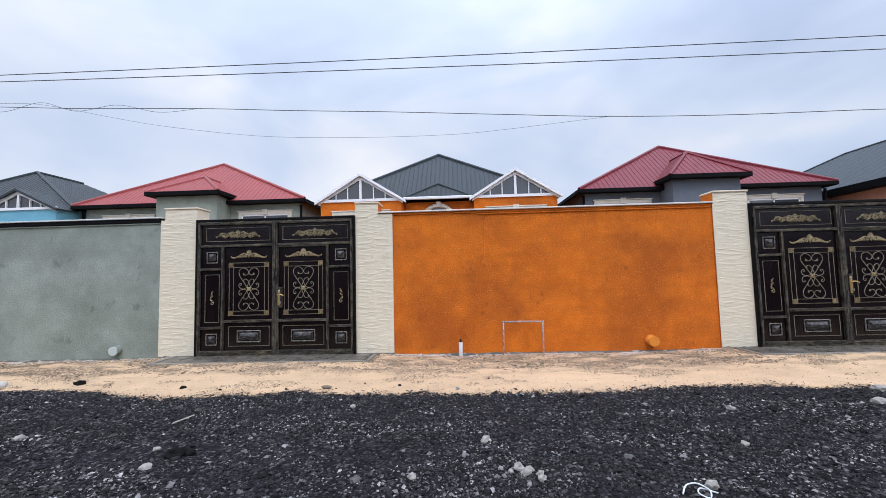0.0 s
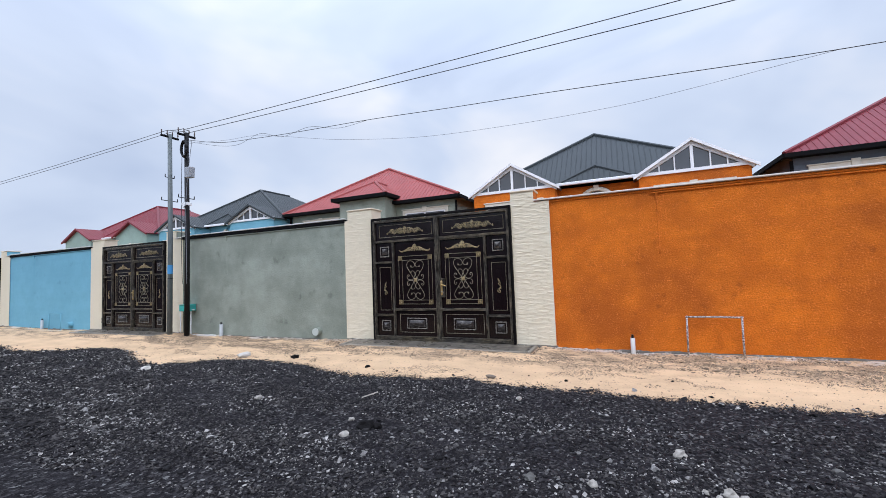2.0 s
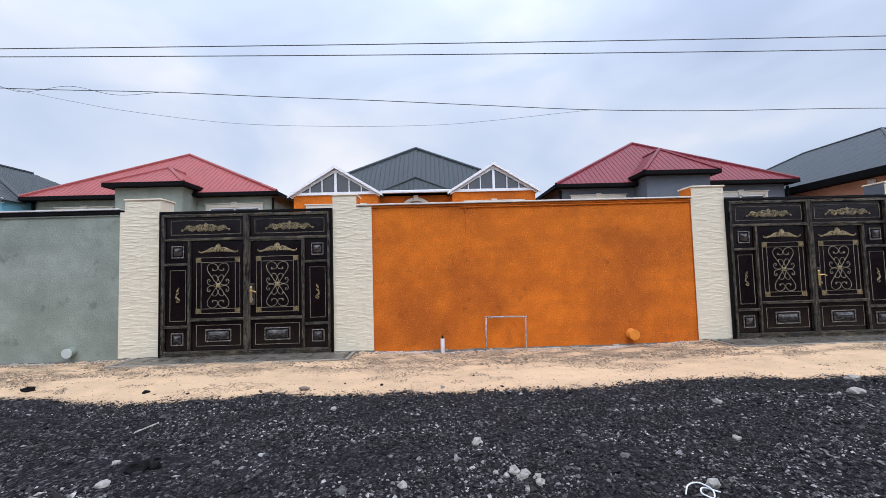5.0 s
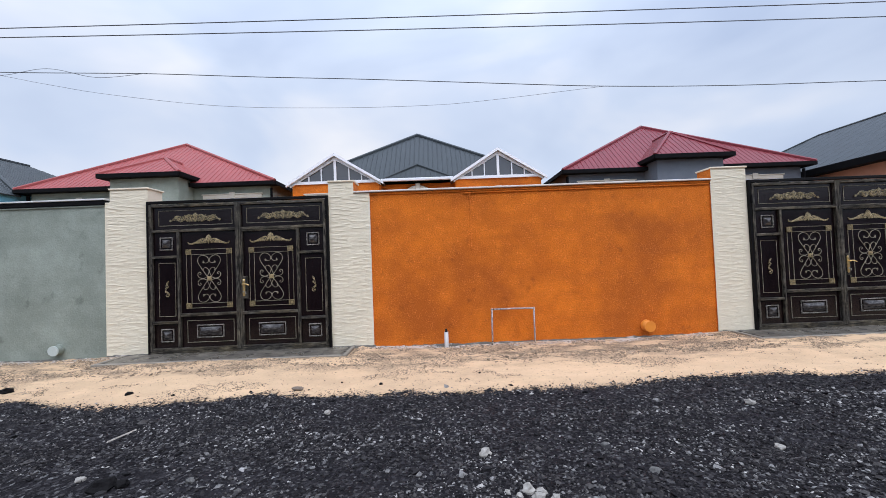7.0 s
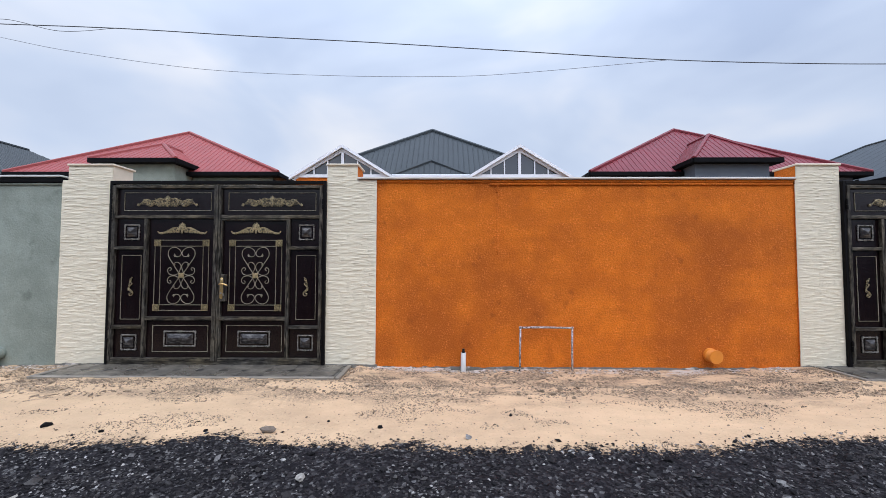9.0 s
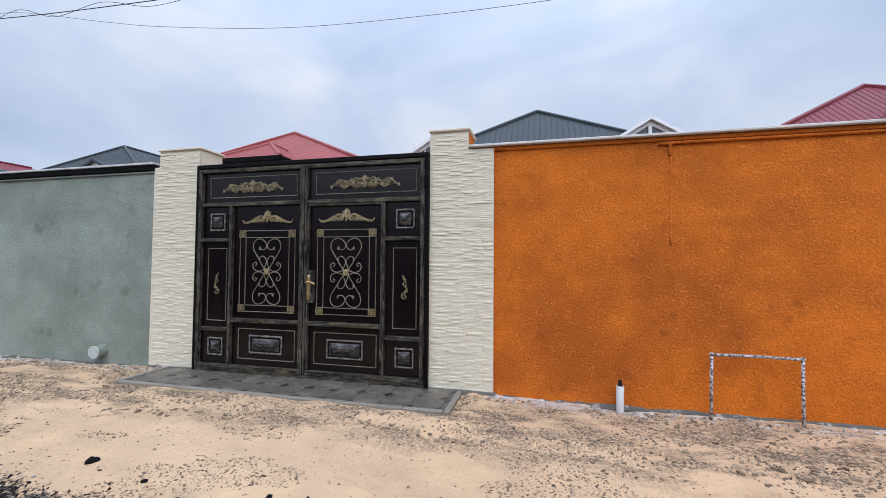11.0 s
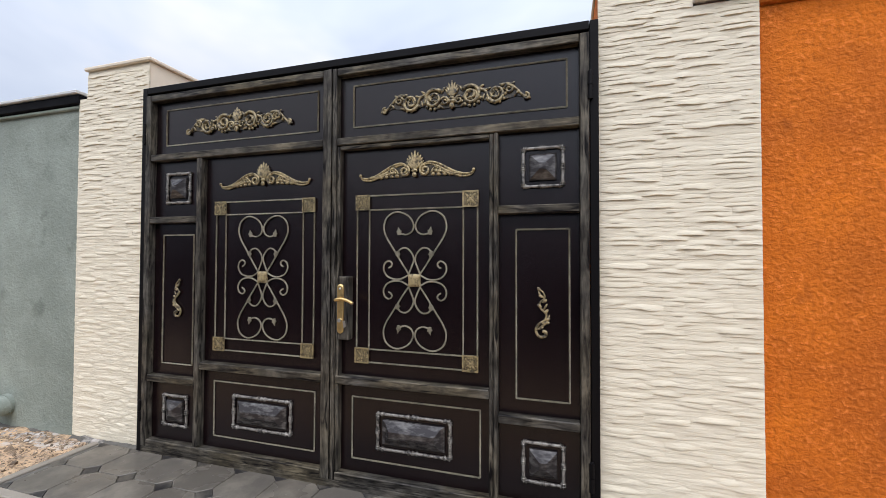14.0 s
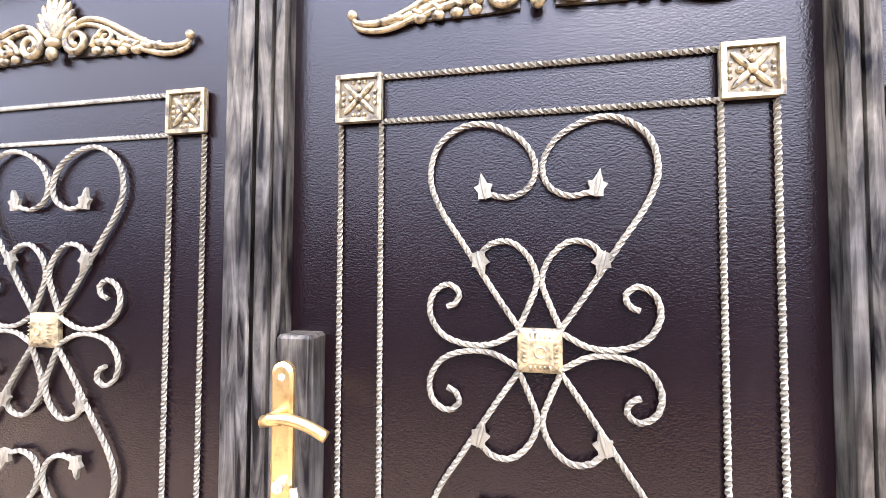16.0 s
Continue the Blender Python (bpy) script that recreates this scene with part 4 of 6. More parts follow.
def small_crest():
    g, back = Geo(), Geo()
    for s in (1, -1):
        wing = smooth_line([(s * 0.346, -0.006, 0.016), (s * 0.330, -0.006, 0.002), (s * 0.285, -0.006, 0.000), (s * 0.235, -0.008, 0.014), (s * 0.185, -0.010, 0.040),
                            (s * 0.130, -0.010, 0.068), (s * 0.080, -0.010, 0.076), (s * 0.038, -0.010, 0.056)], 6)
        n = len(wing)
        g.tube(wing, [0.0045 + 0.0030 * math.sin(math.pi * i / (n - 1)) for i in range(n)], 7, flat=0.9)
        under = [Vector((p.x, p.y + 0.002, p.z - 0.017 * math.sin(math.pi * i / (n - 1)) ** 0.7)) for i, p in enumerate(wing)]
        g.tube(under, [0.0035 + 0.0030 * math.sin(math.pi * i / (n - 1)) for i in range(n)], 7, flat=0.9)
        g.ball((s * 0.344, -0.008, 0.018), 0.010, 0.008, 0.010)
        web = [(p.x, p.z) for p in wing[8:]] + [(s * 0.03, 0.0), (s * 0.12, -0.004), (s * 0.20, -0.003), (s * 0.29, -0.006)]
        back.prism(web if s > 0 else web[::-1], -0.004, 0.002)
        for k in range(5):
            u = 0.10 + 0.036 * k
            curl(g, smooth_line([(s * (u + 0.030), -0.008, 0.050 - 0.010 * k), (s * (u + 0.012), -0.010, 0.036 - 0.008 * k), (s * u, -0.009, 0.014 - 0.003 * k)], 4), 0.003, 0.007)
        low = smooth_line([(s * 0.300, -0.005, -0.004), (s * 0.225, -0.006, 0.000), (s * 0.165, -0.008, 0.016), (s * 0.115, -0.008, 0.024)], 6)
        curl(g, low, 0.003, 0.009)
        curl(g, spiral(s * 0.062, 0.030, 0.032, 0.008, 90 if s > 0 else 90, 90 + s * 560, -0.012), 0.009, 0.006)
        curl(g, spiral(s * 0.138, 0.030, 0.022, 0.006, 180 if s > 0 else 0, (180 if s > 0 else 0) - s * 470, -0.010), 0.007, 0.004)
        for k in range(4):
            g.ball((s * (0.11 + 0.034 * k), -0.006, 0.006 - 0.002 * k), 0.013, 0.008, 0.010)
        for k in range(3):
            g.ball((s * (0.175 + 0.03 * k), -0.007, 0.026 - 0.010 * k), 0.016, 0.007, 0.009, turn=s * 0.5)
    palmette(g, 0, 0.034, 0.112, 9, 46)
    g.ball((0, -0.014, 0.006), 0.014, 0.010, 0.016)
    return g, back


def large_crest():
    g = Geo()
    for s in (1, -1):
        curl(g, spiral(s * 0.108, 0.000, 0.056, 0.012, 140 if s > 0 else 40, (140 if s > 0 else 40) - s * 620, -0.012, 34), 0.011, 0.007)
        curl(g, spiral(s * 0.108, 0.000, 0.040, 0.020, -60 if s > 0 else 240, (-60 if s > 0 else 240) + s * 200, -0.008), 0.010, 0.006)
        curl(g, spiral(s * 0.040, -0.022, 0.024, 0.006, 20 if s > 0 else 160, (20 if s > 0 else 160) + s * 520, -0.014), 0.008, 0.005)
        curl(g, spiral(s * 0.246, -0.008, 0.050, 0.012, 200 if s > 0 else -20, (200 if s > 0 else -20) + s * 560, -0.011, 34), 0.010, 0.006)
        curl(g, spiral(s * 0.318, 0.008, 0.026, 0.006, 180 if s > 0 else 0, (180 if s > 0 else 0) - s * 520, -0.012), 0.008, 0.005)
        curl(g, smooth_line([(s * 0.155, -0.008, 0.030), (s * 0.190, -0.008, 0.012), (s * 0.205, -0.008, -0.022), (s * 0.240, -0.008, -0.052)], 6), 0.009, 0.006)
        curl(g, smooth_line([(s * 0.268, -0.008, 0.036), (s * 0.315, -0.008, 0.038), (s * 0.352, -0.008, 0.010), (s * 0.395, -0.008, -0.034), (s * 0.432, -0.008, -0.050)], 6), 0.009, 0.005)
        curl(g, spiral(s * 0.408, -0.040, 0.019, 0.005, 100 if s > 0 else 80, (100 if s > 0 else 80) - s * 430, -0.010), 0.007, 0.004)
        for k in range(7):
            a = radians(200 + 26 * k)
            g.ball((s * (0.108 - 0.058 * math.cos(a)), -0.007, 0.058 * math.sin(a)), 0.010, 0.007, 0.010)
        for k in range(6):
            a = radians(185 + 30 * k)
            g.ball((s * (0.246 - 0.052 * math.cos(a)), -0.007, -0.008 + 0.050 * math.sin(a)), 0.009, 0.006, 0.009)
    palmette(g, 0, -0.005, 0.098, 7, 36)
    g.ball((0, -0.012, -0.050), 0.016, 0.012, 0.020)
    g.ball((0, -0.012, -0.024), 0.026, 0.012, 0.014)
    back = Geo()
    for s in (1, -1):
        web = [(s * x, z) for x, z in ((0.0, -0.058), (0.10, -0.058), (0.165, -0.030), (0.245, -0.058), (0.300, -0.042), (0.360, -0.030), (0.425, -0.050), (0.395, -0.020),
                                       (0.345, 0.022), (0.290, 0.034), (0.235, 0.024), (0.170, 0.036), (0.110, 0.052), (0.050, 0.062), (0.0, 0.080))]
        back.prism(web if s > 0 else web[::-1], -0.003, 0.002)
        for k in range(6):  # acanthus lobes that fill the scrolls
            a = radians(20 + 52 * k)
            g.ball((s * (0.108 + 0.022 * math.cos(a)), -0.009, 0.022 * math.sin(a)), 0.006, 0.006, 0.017, 7, 5, s * (a + 0.9))
            g.ball((s * (0.246 + 0.019 * math.cos(a)), -0.009, -0.008 + 0.019 * math.sin(a)), 0.005, 0.005, 0.015, 7, 5, s * (a + 0.9))
        for x, z, a in ((0.165, 0.040, 60), (0.178, -0.020, 20), (0.200, 0.022, 70), (0.290, -0.040, 80), (0.330, 0.034, 60), (0.360, -0.016, 40), (0.052, 0.044, -30), (0.066, -0.046, 50)):
            g.ball((s * x, -0.008, z), 0.007, 0.006, 0.022, 7, 5, s * radians(a))
    return g, back


def side_spray():
    g = Geo()
    stem = smooth_line([(-0.022, -0.006, 0.126), (0.006, -0.008, 0.112), (0.014, -0.008, 0.082), (-0.010, -0.008, 0.056), (-0.004, -0.008, 0.026), (0.022, -0.008, 0.000),
                        (0.016, -0.008, -0.032), (-0.016, -0.008, -0.056), (-0.030, -0.008, -0.088), (-0.014, -0.008, -0.118), (0.016, -0.008, -0.116), (0.020, -0.008, -0.094), (0.002, -0.008, -0.090)], 7)
    n = len(stem)
    g.tube(stem, [0.004 + 0.005 * i / (n - 1) for i in range(n)], 7, flat=0.9)
    for x, z, a in ((-0.018, 0.126, -60), (0.020, 0.066, 70), (-0.016, 0.040, -80), (0.030, 0.012, 60), (0.040, -0.028, 95), (0.036, -0.046, 120), (0.010, -0.050, 100), (-0.004, 0.090, -100)):
        t = radians(a)
        g.ball((x * 0.75, -0.009, z), 0.0085, 0.006, 0.015, 7, 5, t * 0.7)
    for x, z, a, L in ((0.020, -0.046, 38, 0.034), (0.006, -0.062, 52, 0.030), (0.030, -0.030, 20, 0.030), (-0.012, -0.078, 70, 0.024), (0.018, 0.036, 30, 0.020), (-0.008, 0.100, -30, 0.020)):
        g.ball((x, -0.008, z), 0.006, 0.005, L, 7, 5, radians(a))
    return g


def rosette():
    plate = Geo().cbox(-0.045, 0.045, -0.006, 0.004, -0.045, 0.045, 0.003)
    flower = Geo()
    for a, b, c, d in ((-0.045, 0.045, 0.037, 0.045), (-0.045, 0.045, -0.045, -0.037), (-0.045, -0.037, -0.037, 0.037), (0.037, 0.045, -0.037, 0.037)):
        flower.box(a, b, -0.012, -0.005, c, d)
    for k in range(4):
        a = radians(45 + 90 * k)
        flower.ball((0.020 * math.sin(a), -0.008, 0.020 * math.cos(a)), 0.0055, 0.004, 0.022, 8, 5, a)
        b = radians(90 * k)
        flower.ball((0.017 * math.sin(b), -0.007, 0.017 * math.cos(b)), 0.006, 0.005, 0.006, 8, 5)
        for j in (-1, 0, 1):
            flower.ball((0.031 * math.sin(b) + j * 0.011 * math.cos(b), -0.006, 0.031 * math.cos(b) - j * 0.011 * math.sin(b)), 0.0045, 0.004, 0.0045, 6, 4)
    flower.ball((0, -0.010, 0), 0.008, 0.006, 0.008)
    return plate, flower


def boss_shapes(w, h):
    """A cast boss: a bamboo-like frame of rods and a pyramid in its middle."""
    frame_rods = Geo()
    a, b = w / 2 - 0.012, h / 2 - 0.012
    for x0, z0, x1, z1 in ((-a, -b, a, -b), (-a, b, a, b), (-a, -b, -a, b), (a, -b, a, b)):
        p, q = Vector((x0, -0.008, z0)), Vector((x1, -0.008, z1))
        frame_rods.tube([p.lerp(q, k / 6) for k in range(7)], 0.009, 8)
        for f in (0.0, 0.07, 0.44, 0.5, 0.56, 0.93, 1.0):
            c, d = p.lerp(q, max(0, f - 0.012)), p.lerp(q, min(1, f + 0.012))
            frame_rods.tube([c, d], 0.0135, 8)
    u, v = w / 2 - 0.043, h / 2 - 0.043
    steps = ((1.0, 1.0, 0.0), (1.0, 1.0, -0.014), (0.90, 0.88, -0.022), (max(0.26, 1 - 0.052 / u), 0.26, -0.046), (max(0.14, 1 - 0.060 / u), 0.14, -0.047))
    body = Geo()
    rows = [[(-u * sx, y, -v * sz), (u * sx, y, -v * sz), (u * sx, y, v * sz), (-u * sx, y, v * sz)] for sx, sz, y in steps]
    body.add([p for row in rows for p in row], [(4 * i + k, 4 * i + (k + 1) % 4, 4 * i + 4 + (k + 1) % 4, 4 * i + 4 + k) for i in range(len(rows) - 1) for k in range(4)] + [(16, 17, 18, 19)])
    return frame_rods, body


def ready(shape, name, material, smooth=True):
    return shape.mesh(name, material, smooth)


def build_gate(at):
    gate = thing("double_gate", "black metal double gate with gilded scrolls, closed", "gate", at, "yard gates")
    H = 2.535
    SY = 0.040  # face of the sheet behind the face of the tubes
    part("jamb", Geo().cbox(0.0, 0.042, 0.0, 0.07, -0.03, H, 0.003), JAMB, gate)
    part("jamb", Geo().cbox(3.008, 3.05, 0.0, 0.07, -0.03, H, 0.003), JAMB, gate)
    part("head_rail", Geo().cbox(0.044, 3.006, 0.0, 0.07, H - 0.045, H, 0.003), JAMB, gate)
    part("threshold", Geo().cbox(0.044, 3.006, -0.004, 0.07, -0.04, 0.019, 0.003), BRUSH_H, gate)
    shapes = {
        "crest": ready(small_crest()[0], "crest", GOLD), "web": ready(small_crest()[1], "crest_backing", WEB, False), "top": ready(large_crest()[0], "top_crest", GOLD_DIM), "top_web": ready(large_crest()[1], "crest_backing", WEB, False), "spray": ready(side_spray(), "spray_ornament", GOLD_DIM),
    }
    plate, flower = rosette()
    shapes["plate"], shapes["flower"] = ready(plate, "rosette", WEB_LIGHT, False), ready(flower, "flower", GOLD, False)
    rods_s, body_s = boss_shapes(0.225, 0.225)
    rods_w, body_w = boss_shapes(0.46, 0.225)
    shapes["rods_s"], shapes["body_s"] = ready(rods_s, "boss_frame", RODS), ready(body_s, "boss", SILVERED, False)
    shapes["rods_w"], shapes["body_w"] = ready(rods_w, "boss_frame", RODS), ready(body_w, "boss", SILVERED, False)
    # quarter scrolls in all four senses
    for sx in (1, -1):
        for sz in (1, -1):
            for n, (line, tip) in enumerate(scroll_curves()):
                g = Geo()
                pts = even([Vector((sx * p.x, -0.004, sz * p.z)) for p in line], 0.0075)
                g.tube(pts, 0.0055, 5, twist=80.0)
                if tip:
                    x, z, a = tip
                    ang = a if sx > 0 else -a
                    leaf_tip(g, sx * x, sz * z, ang if sz > 0 else 180 - ang)
                shapes["scroll", sx, sz, n] = ready(g, "scroll", BAR, False)
    hub = Geo().hull([(x, y, z) for h, y in ((0.037, 0.0), (0.037, -0.010), (0.034, -0.013), (0.019, -0.022)) for x in (-h, h) for z in (-h, h)])
    for k in range(5):  # raised dashes on the four slopes round a small ring
        u = -0.016 + 0.008 * k
        for q in (-1, 1):
            hub.hull([(u - 0.0022, -0.0155, q * 0.031), (u + 0.0022, -0.0155, q * 0.031), (u - 0.0022, -0.0215, q * 0.022), (u + 0.0022, -0.0215, q * 0.022), (u, -0.0225, q * 0.0265), (u, -0.012, q * 0.0265)])
            hub.hull([(q * 0.031, -0.0155, u - 0.0022), (q * 0.031, -0.0155, u + 0.0022), (q * 0.022, -0.0215, u - 0.0022), (q * 0.022, -0.0215, u + 0.0022), (q * 0.0265, -0.0225, u), (q * 0.0265, -0.012, u)])
    hub.tube([Vector((0.009 * math.cos(2 * math.pi * k / 14), -0.0225, 0.009 * math.sin(2 * math.pi * k / 14))) for k in range(15)], 0.002, 5)
    shapes["hub"] = ready(hub, "hub_plate", GOLD, False)

    for right in (False, True):
        leaf = part("right_leaf" if right else "left_leaf", Geo().cbox(0.046, 1.520, SY + 0.012, SY + 0.028, 0.03, H - 0.05, 0.002) if not right
                    else Geo().cbox(1.526, 3.004, SY + 0.012, SY + 0.028, 0.03, H - 0.05, 0.002), JAMB, gate, "gate leaf of black sheet metal")

        def fx(u, leaf_right=right):
            return 3.050 - u if leaf_right else u

        def dx(u, leaf_right=right):
            return 3.088 - u if leaf_right else u

        def bar(name, u0, u1, v0, v1, mat, y0=-0.010):
            a, b = sorted((fx(u0), fx(u1)))
            part(name, Geo().cbox(a, b, y0, 0.055, v0, v1, 0.0045), mat, leaf)

        inner = 1.503 if right else 1.522
        bar("stile", 0.046, 0.090, 0.022, 2.472, BRUSH_V)
        bar("stile", inner - (0.028 if right else 0.040), inner, 0.022, 2.472, BRUSH_V)
        inner -= 0.030 if right else 0.042
        bar("rail", 0.092, inner, 2.428, 2.472, BRUSH_H, -0.008)
        bar("rail", 0.092, inner, 2.005, 2.050, BRUSH_H, -0.008)
        bar("rail", 0.092, inner, 0.022, 0.070, BRUSH_H, -0.008)
        bar("muntin", 0.505, 0.527 if right else 0.546, 0.072, 2.003, BRUSH_V, -0.006)
        bar("rail", 0.092, 0.503, 1.568, 1.612, BRUSH_H, -0.008)
        bar("rail", 0.092, 0.503, 0.470, 0.515, BRUSH_H, -0.008)
        bar("rail", 0.552, inner, 0.586, 0.635, BRUSH_H, -0.008)
        if right:
            bar("wicket_rail", 0.553, inner - 0.022, 1.976, 2.000, BRUSH_H, -0.003)
            bar("wicket_stile", 0.530, 0.551, 0.074, 2.000, BRUSH_V, -0.003)
            bar("wicket_stile", inner - 0.020, inner - 0.001, 0.074, 2.000, BRUSH_V, -0.003)
        for u0, u1, v0, v1 in ((0.092, 1.474, 2.052, 2.426), (0.092, 0.503, 1.614, 2.003), (0.092, 0.503, 0.517, 1.566), (0.092, 0.503, 0.072, 0.468), (0.552, 1.474, 0.637, 2.003), (0.552, 1.474, 0.072, 0.584)):
            a, b = sorted((fx(u0), fx(u1)))
            part("sheet_panel", Geo().box(a, b, SY, SY + 0.010, v0, v1), SHEET, leaf)
        for u0, u1, v0, v1 in ((0.190, 1.420, 2.118, 2.370), (0.180, 0.450, 0.596, 1.486), (0.643, 1.415, 0.150, 0.510)):
            a, b = sorted((dx(u0), dx(u1)))
            for p, q in (((a, v0), (b, v0)), ((a, v1), (b, v1)), ((a, v0), (a, v1)), ((b, v0), (b, v1))):
                part("twisted_bar", rod(Geo(), (p[0], SY - 0.005, p[1]), (q[0], SY - 0.005, q[1])), BAR, leaf)
        lo, hi = (1.694, 2.433) if right else (0.639, 1.405)
        for z in (0.719, 0.796, 1.616, 1.700):
            part("twisted_bar", rod(Geo(), (lo + 0.085, SY - 0.006, z), (hi - 0.085, SY - 0.006, z)), BAR, leaf)
        for x in (lo + 0.004, lo + 0.084, hi - 0.084, hi - 0.004):
            part("twisted_bar", rod(Geo(), (x, SY - 0.006, 0.80), (x, SY - 0.006, 1.612)), BAR, leaf)
        for x in (lo + 0.042, hi - 0.042):
            for z in (0.758, 1.660):
                rose = part("rosette", shapes["plate"], None, leaf, "gilt square rosette", at=(x, SY - 0.006, z))
                part("flower", shapes["flower"], None, rose, "raised gilt border and flower")
        mx = (lo + hi) / 2
        for key, me in shapes.items():
            if isinstance(key, tuple):
                part("scroll", me, None, leaf, at=(mx, SY - 0.006, 1.205))
        part("hub_plate", shapes["hub"], None, leaf, "gilt square hub plate", at=(mx, SY - 0.003, 1.205))
        crest = part("crest", shapes["crest"], None, leaf, "gilt crest with a palmette", at=(mx, SY - 0.003, 1.803))
        part("crest_backing", shapes["web"], None, crest, "dark gilt backing")
        top = part("top_crest", shapes["top"], None, leaf, "long gilt acanthus crest", at=(dx(0.805), SY - 0.003, 2.235))
        part("crest_backing", shapes["top_web"], None, top, "dark gilt backing")
        part("spray_ornament", shapes["spray"], None, leaf, "small gilt leaf spray", at=(dx(0.318), SY - 0.003, 1.046), flip=not right)
        for x, z, kind in ((dx(0.312), 1.811, "s"), (dx(0.312), 0.276, "s"), (dx(1.028), 0.328, "w")):
            ob = part("boss", shapes["body_" + kind], None, leaf, "pressed pyramid boss", at=(x, SY - 0.001, z))
            part("boss_frame", shapes["rods_" + kind], None, ob)
        hx = 0.040 if not right else 3.010
        for z in (2.20, 0.26):
            hinge = Geo().tube([(hx, -0.010, z - 0.07), (hx, -0.010, z - 0.002)], 0.013, 10).tube([(hx, -0.010, z + 0.002), (hx, -0.010, z + 0.07)], 0.013, 10)
            hinge.ball((hx, -0.010, z + 0.072), 0.010, 0.010, 0.006)
            part("hinge", hinge, JAMB, leaf)
        if right:
            part("meeting_strip", Geo().cbox(1.520, 1.544, -0.015, -0.0105, 0.024, 2.470, 0.002), BRUSH_V, leaf)
            lock = part("lock_box", Geo().cbox(1.597, 1.668, -0.012, 0.055, 0.848, 1.222, 0.006), BRUSH_V, leaf, "dark patinated lock box")
            outline = [(1.618 + 0.021 * math.cos(radians(a)), 1.156 + 0.021 * math.sin(radians(a))) for a in range(0, 181, 20)]
            outline += [(1.618 + 0.021 * math.cos(radians(a)), 0.908 + 0.021 * math.sin(radians(a))) for a in range(180, 361, 20)]
            part("handle_plate", Geo().prism(outline[::-1], -0.020, -0.011).hull([(x + (1.618 - x) * 0.25, -0.024, z + (1.03 - z) * 0.05) for x, z in outline] + [(x, -0.020, z) for x, z in outline]), BRASS, lock, "worn brass handle plate")
            lever = smooth_line([(1.618, -0.018, 1.090), (1.618, -0.052, 1.090), (1.622, -0.060, 1.092), (1.655, -0.062, 1.094), (1.690, -0.062, 1.086), (1.722, -0.060, 1.070)], 6)
            part("lever", Geo().tube(lever, 0.0095, 10).tube([(1.605, -0.058, 1.086), (1.640, -0.060, 1.092)], 0.010, 10), BRASS, lock, "bent brass lever", smooth=True)
            part("screw", Geo().ball((1.618, -0.024, 1.150), 0.007, 0.004, 0.007), STEEL, lock)
            part("key_barrel", Geo().tube([(1.618, -0.016, 0.965), (1.618, -0.034, 0.965)], 0.011, 12).box(1.6155, 1.6205, -0.0355, -0.033, 0.957, 0.973), STEEL, lock, "steel key barrel")
            tab = Geo().hull([(1.640, -0.030, 0.962), (1.654, -0.030, 0.966), (1.660, -0.028, 0.930), (1.646, -0.028, 0.922), (1.640, -0.026, 0.962), (1.654, -0.026, 0.966), (1.660, -0.024, 0.930), (1.646, -0.024, 0.922)])
            part("key", tab, STEEL, lock, "bright key left in the lock")
    return gate


GATE_Y, GATE_Z = 7.425, 0.10
first_gate = build_gate((GATE_X[3], GATE_Y, GATE_Z))
for gx in (GATE_X[1], GATE_X[2], GATE_X[4]):
    copy_thing(first_gate, pose(gx, GATE_Y, GATE_Z))

for i in range(1, 5):
    gx = GATE_X[i]
    near = i == 3
    wl, wr = WORDS[i - 1], WORDS[i]
    build_pillar(gx - (PILLAR_L if i != 4 else 0.62), gx - 0.0015, 0.085 if i != 4 else 0.02, 0.0, CREAM if i != 4 else ORANGE, near, f"cream rippled stone-clad gate pillar beside a {wl} wall", 100 + i)
    build_pillar(gx + 3.0515, gx + 3.05 + PILLAR_R, 0.0, 0.27, PALETTE[i], near, f"cream rippled stone-clad gate pillar with a stepped top beside a {wr} wall", 200 + i)


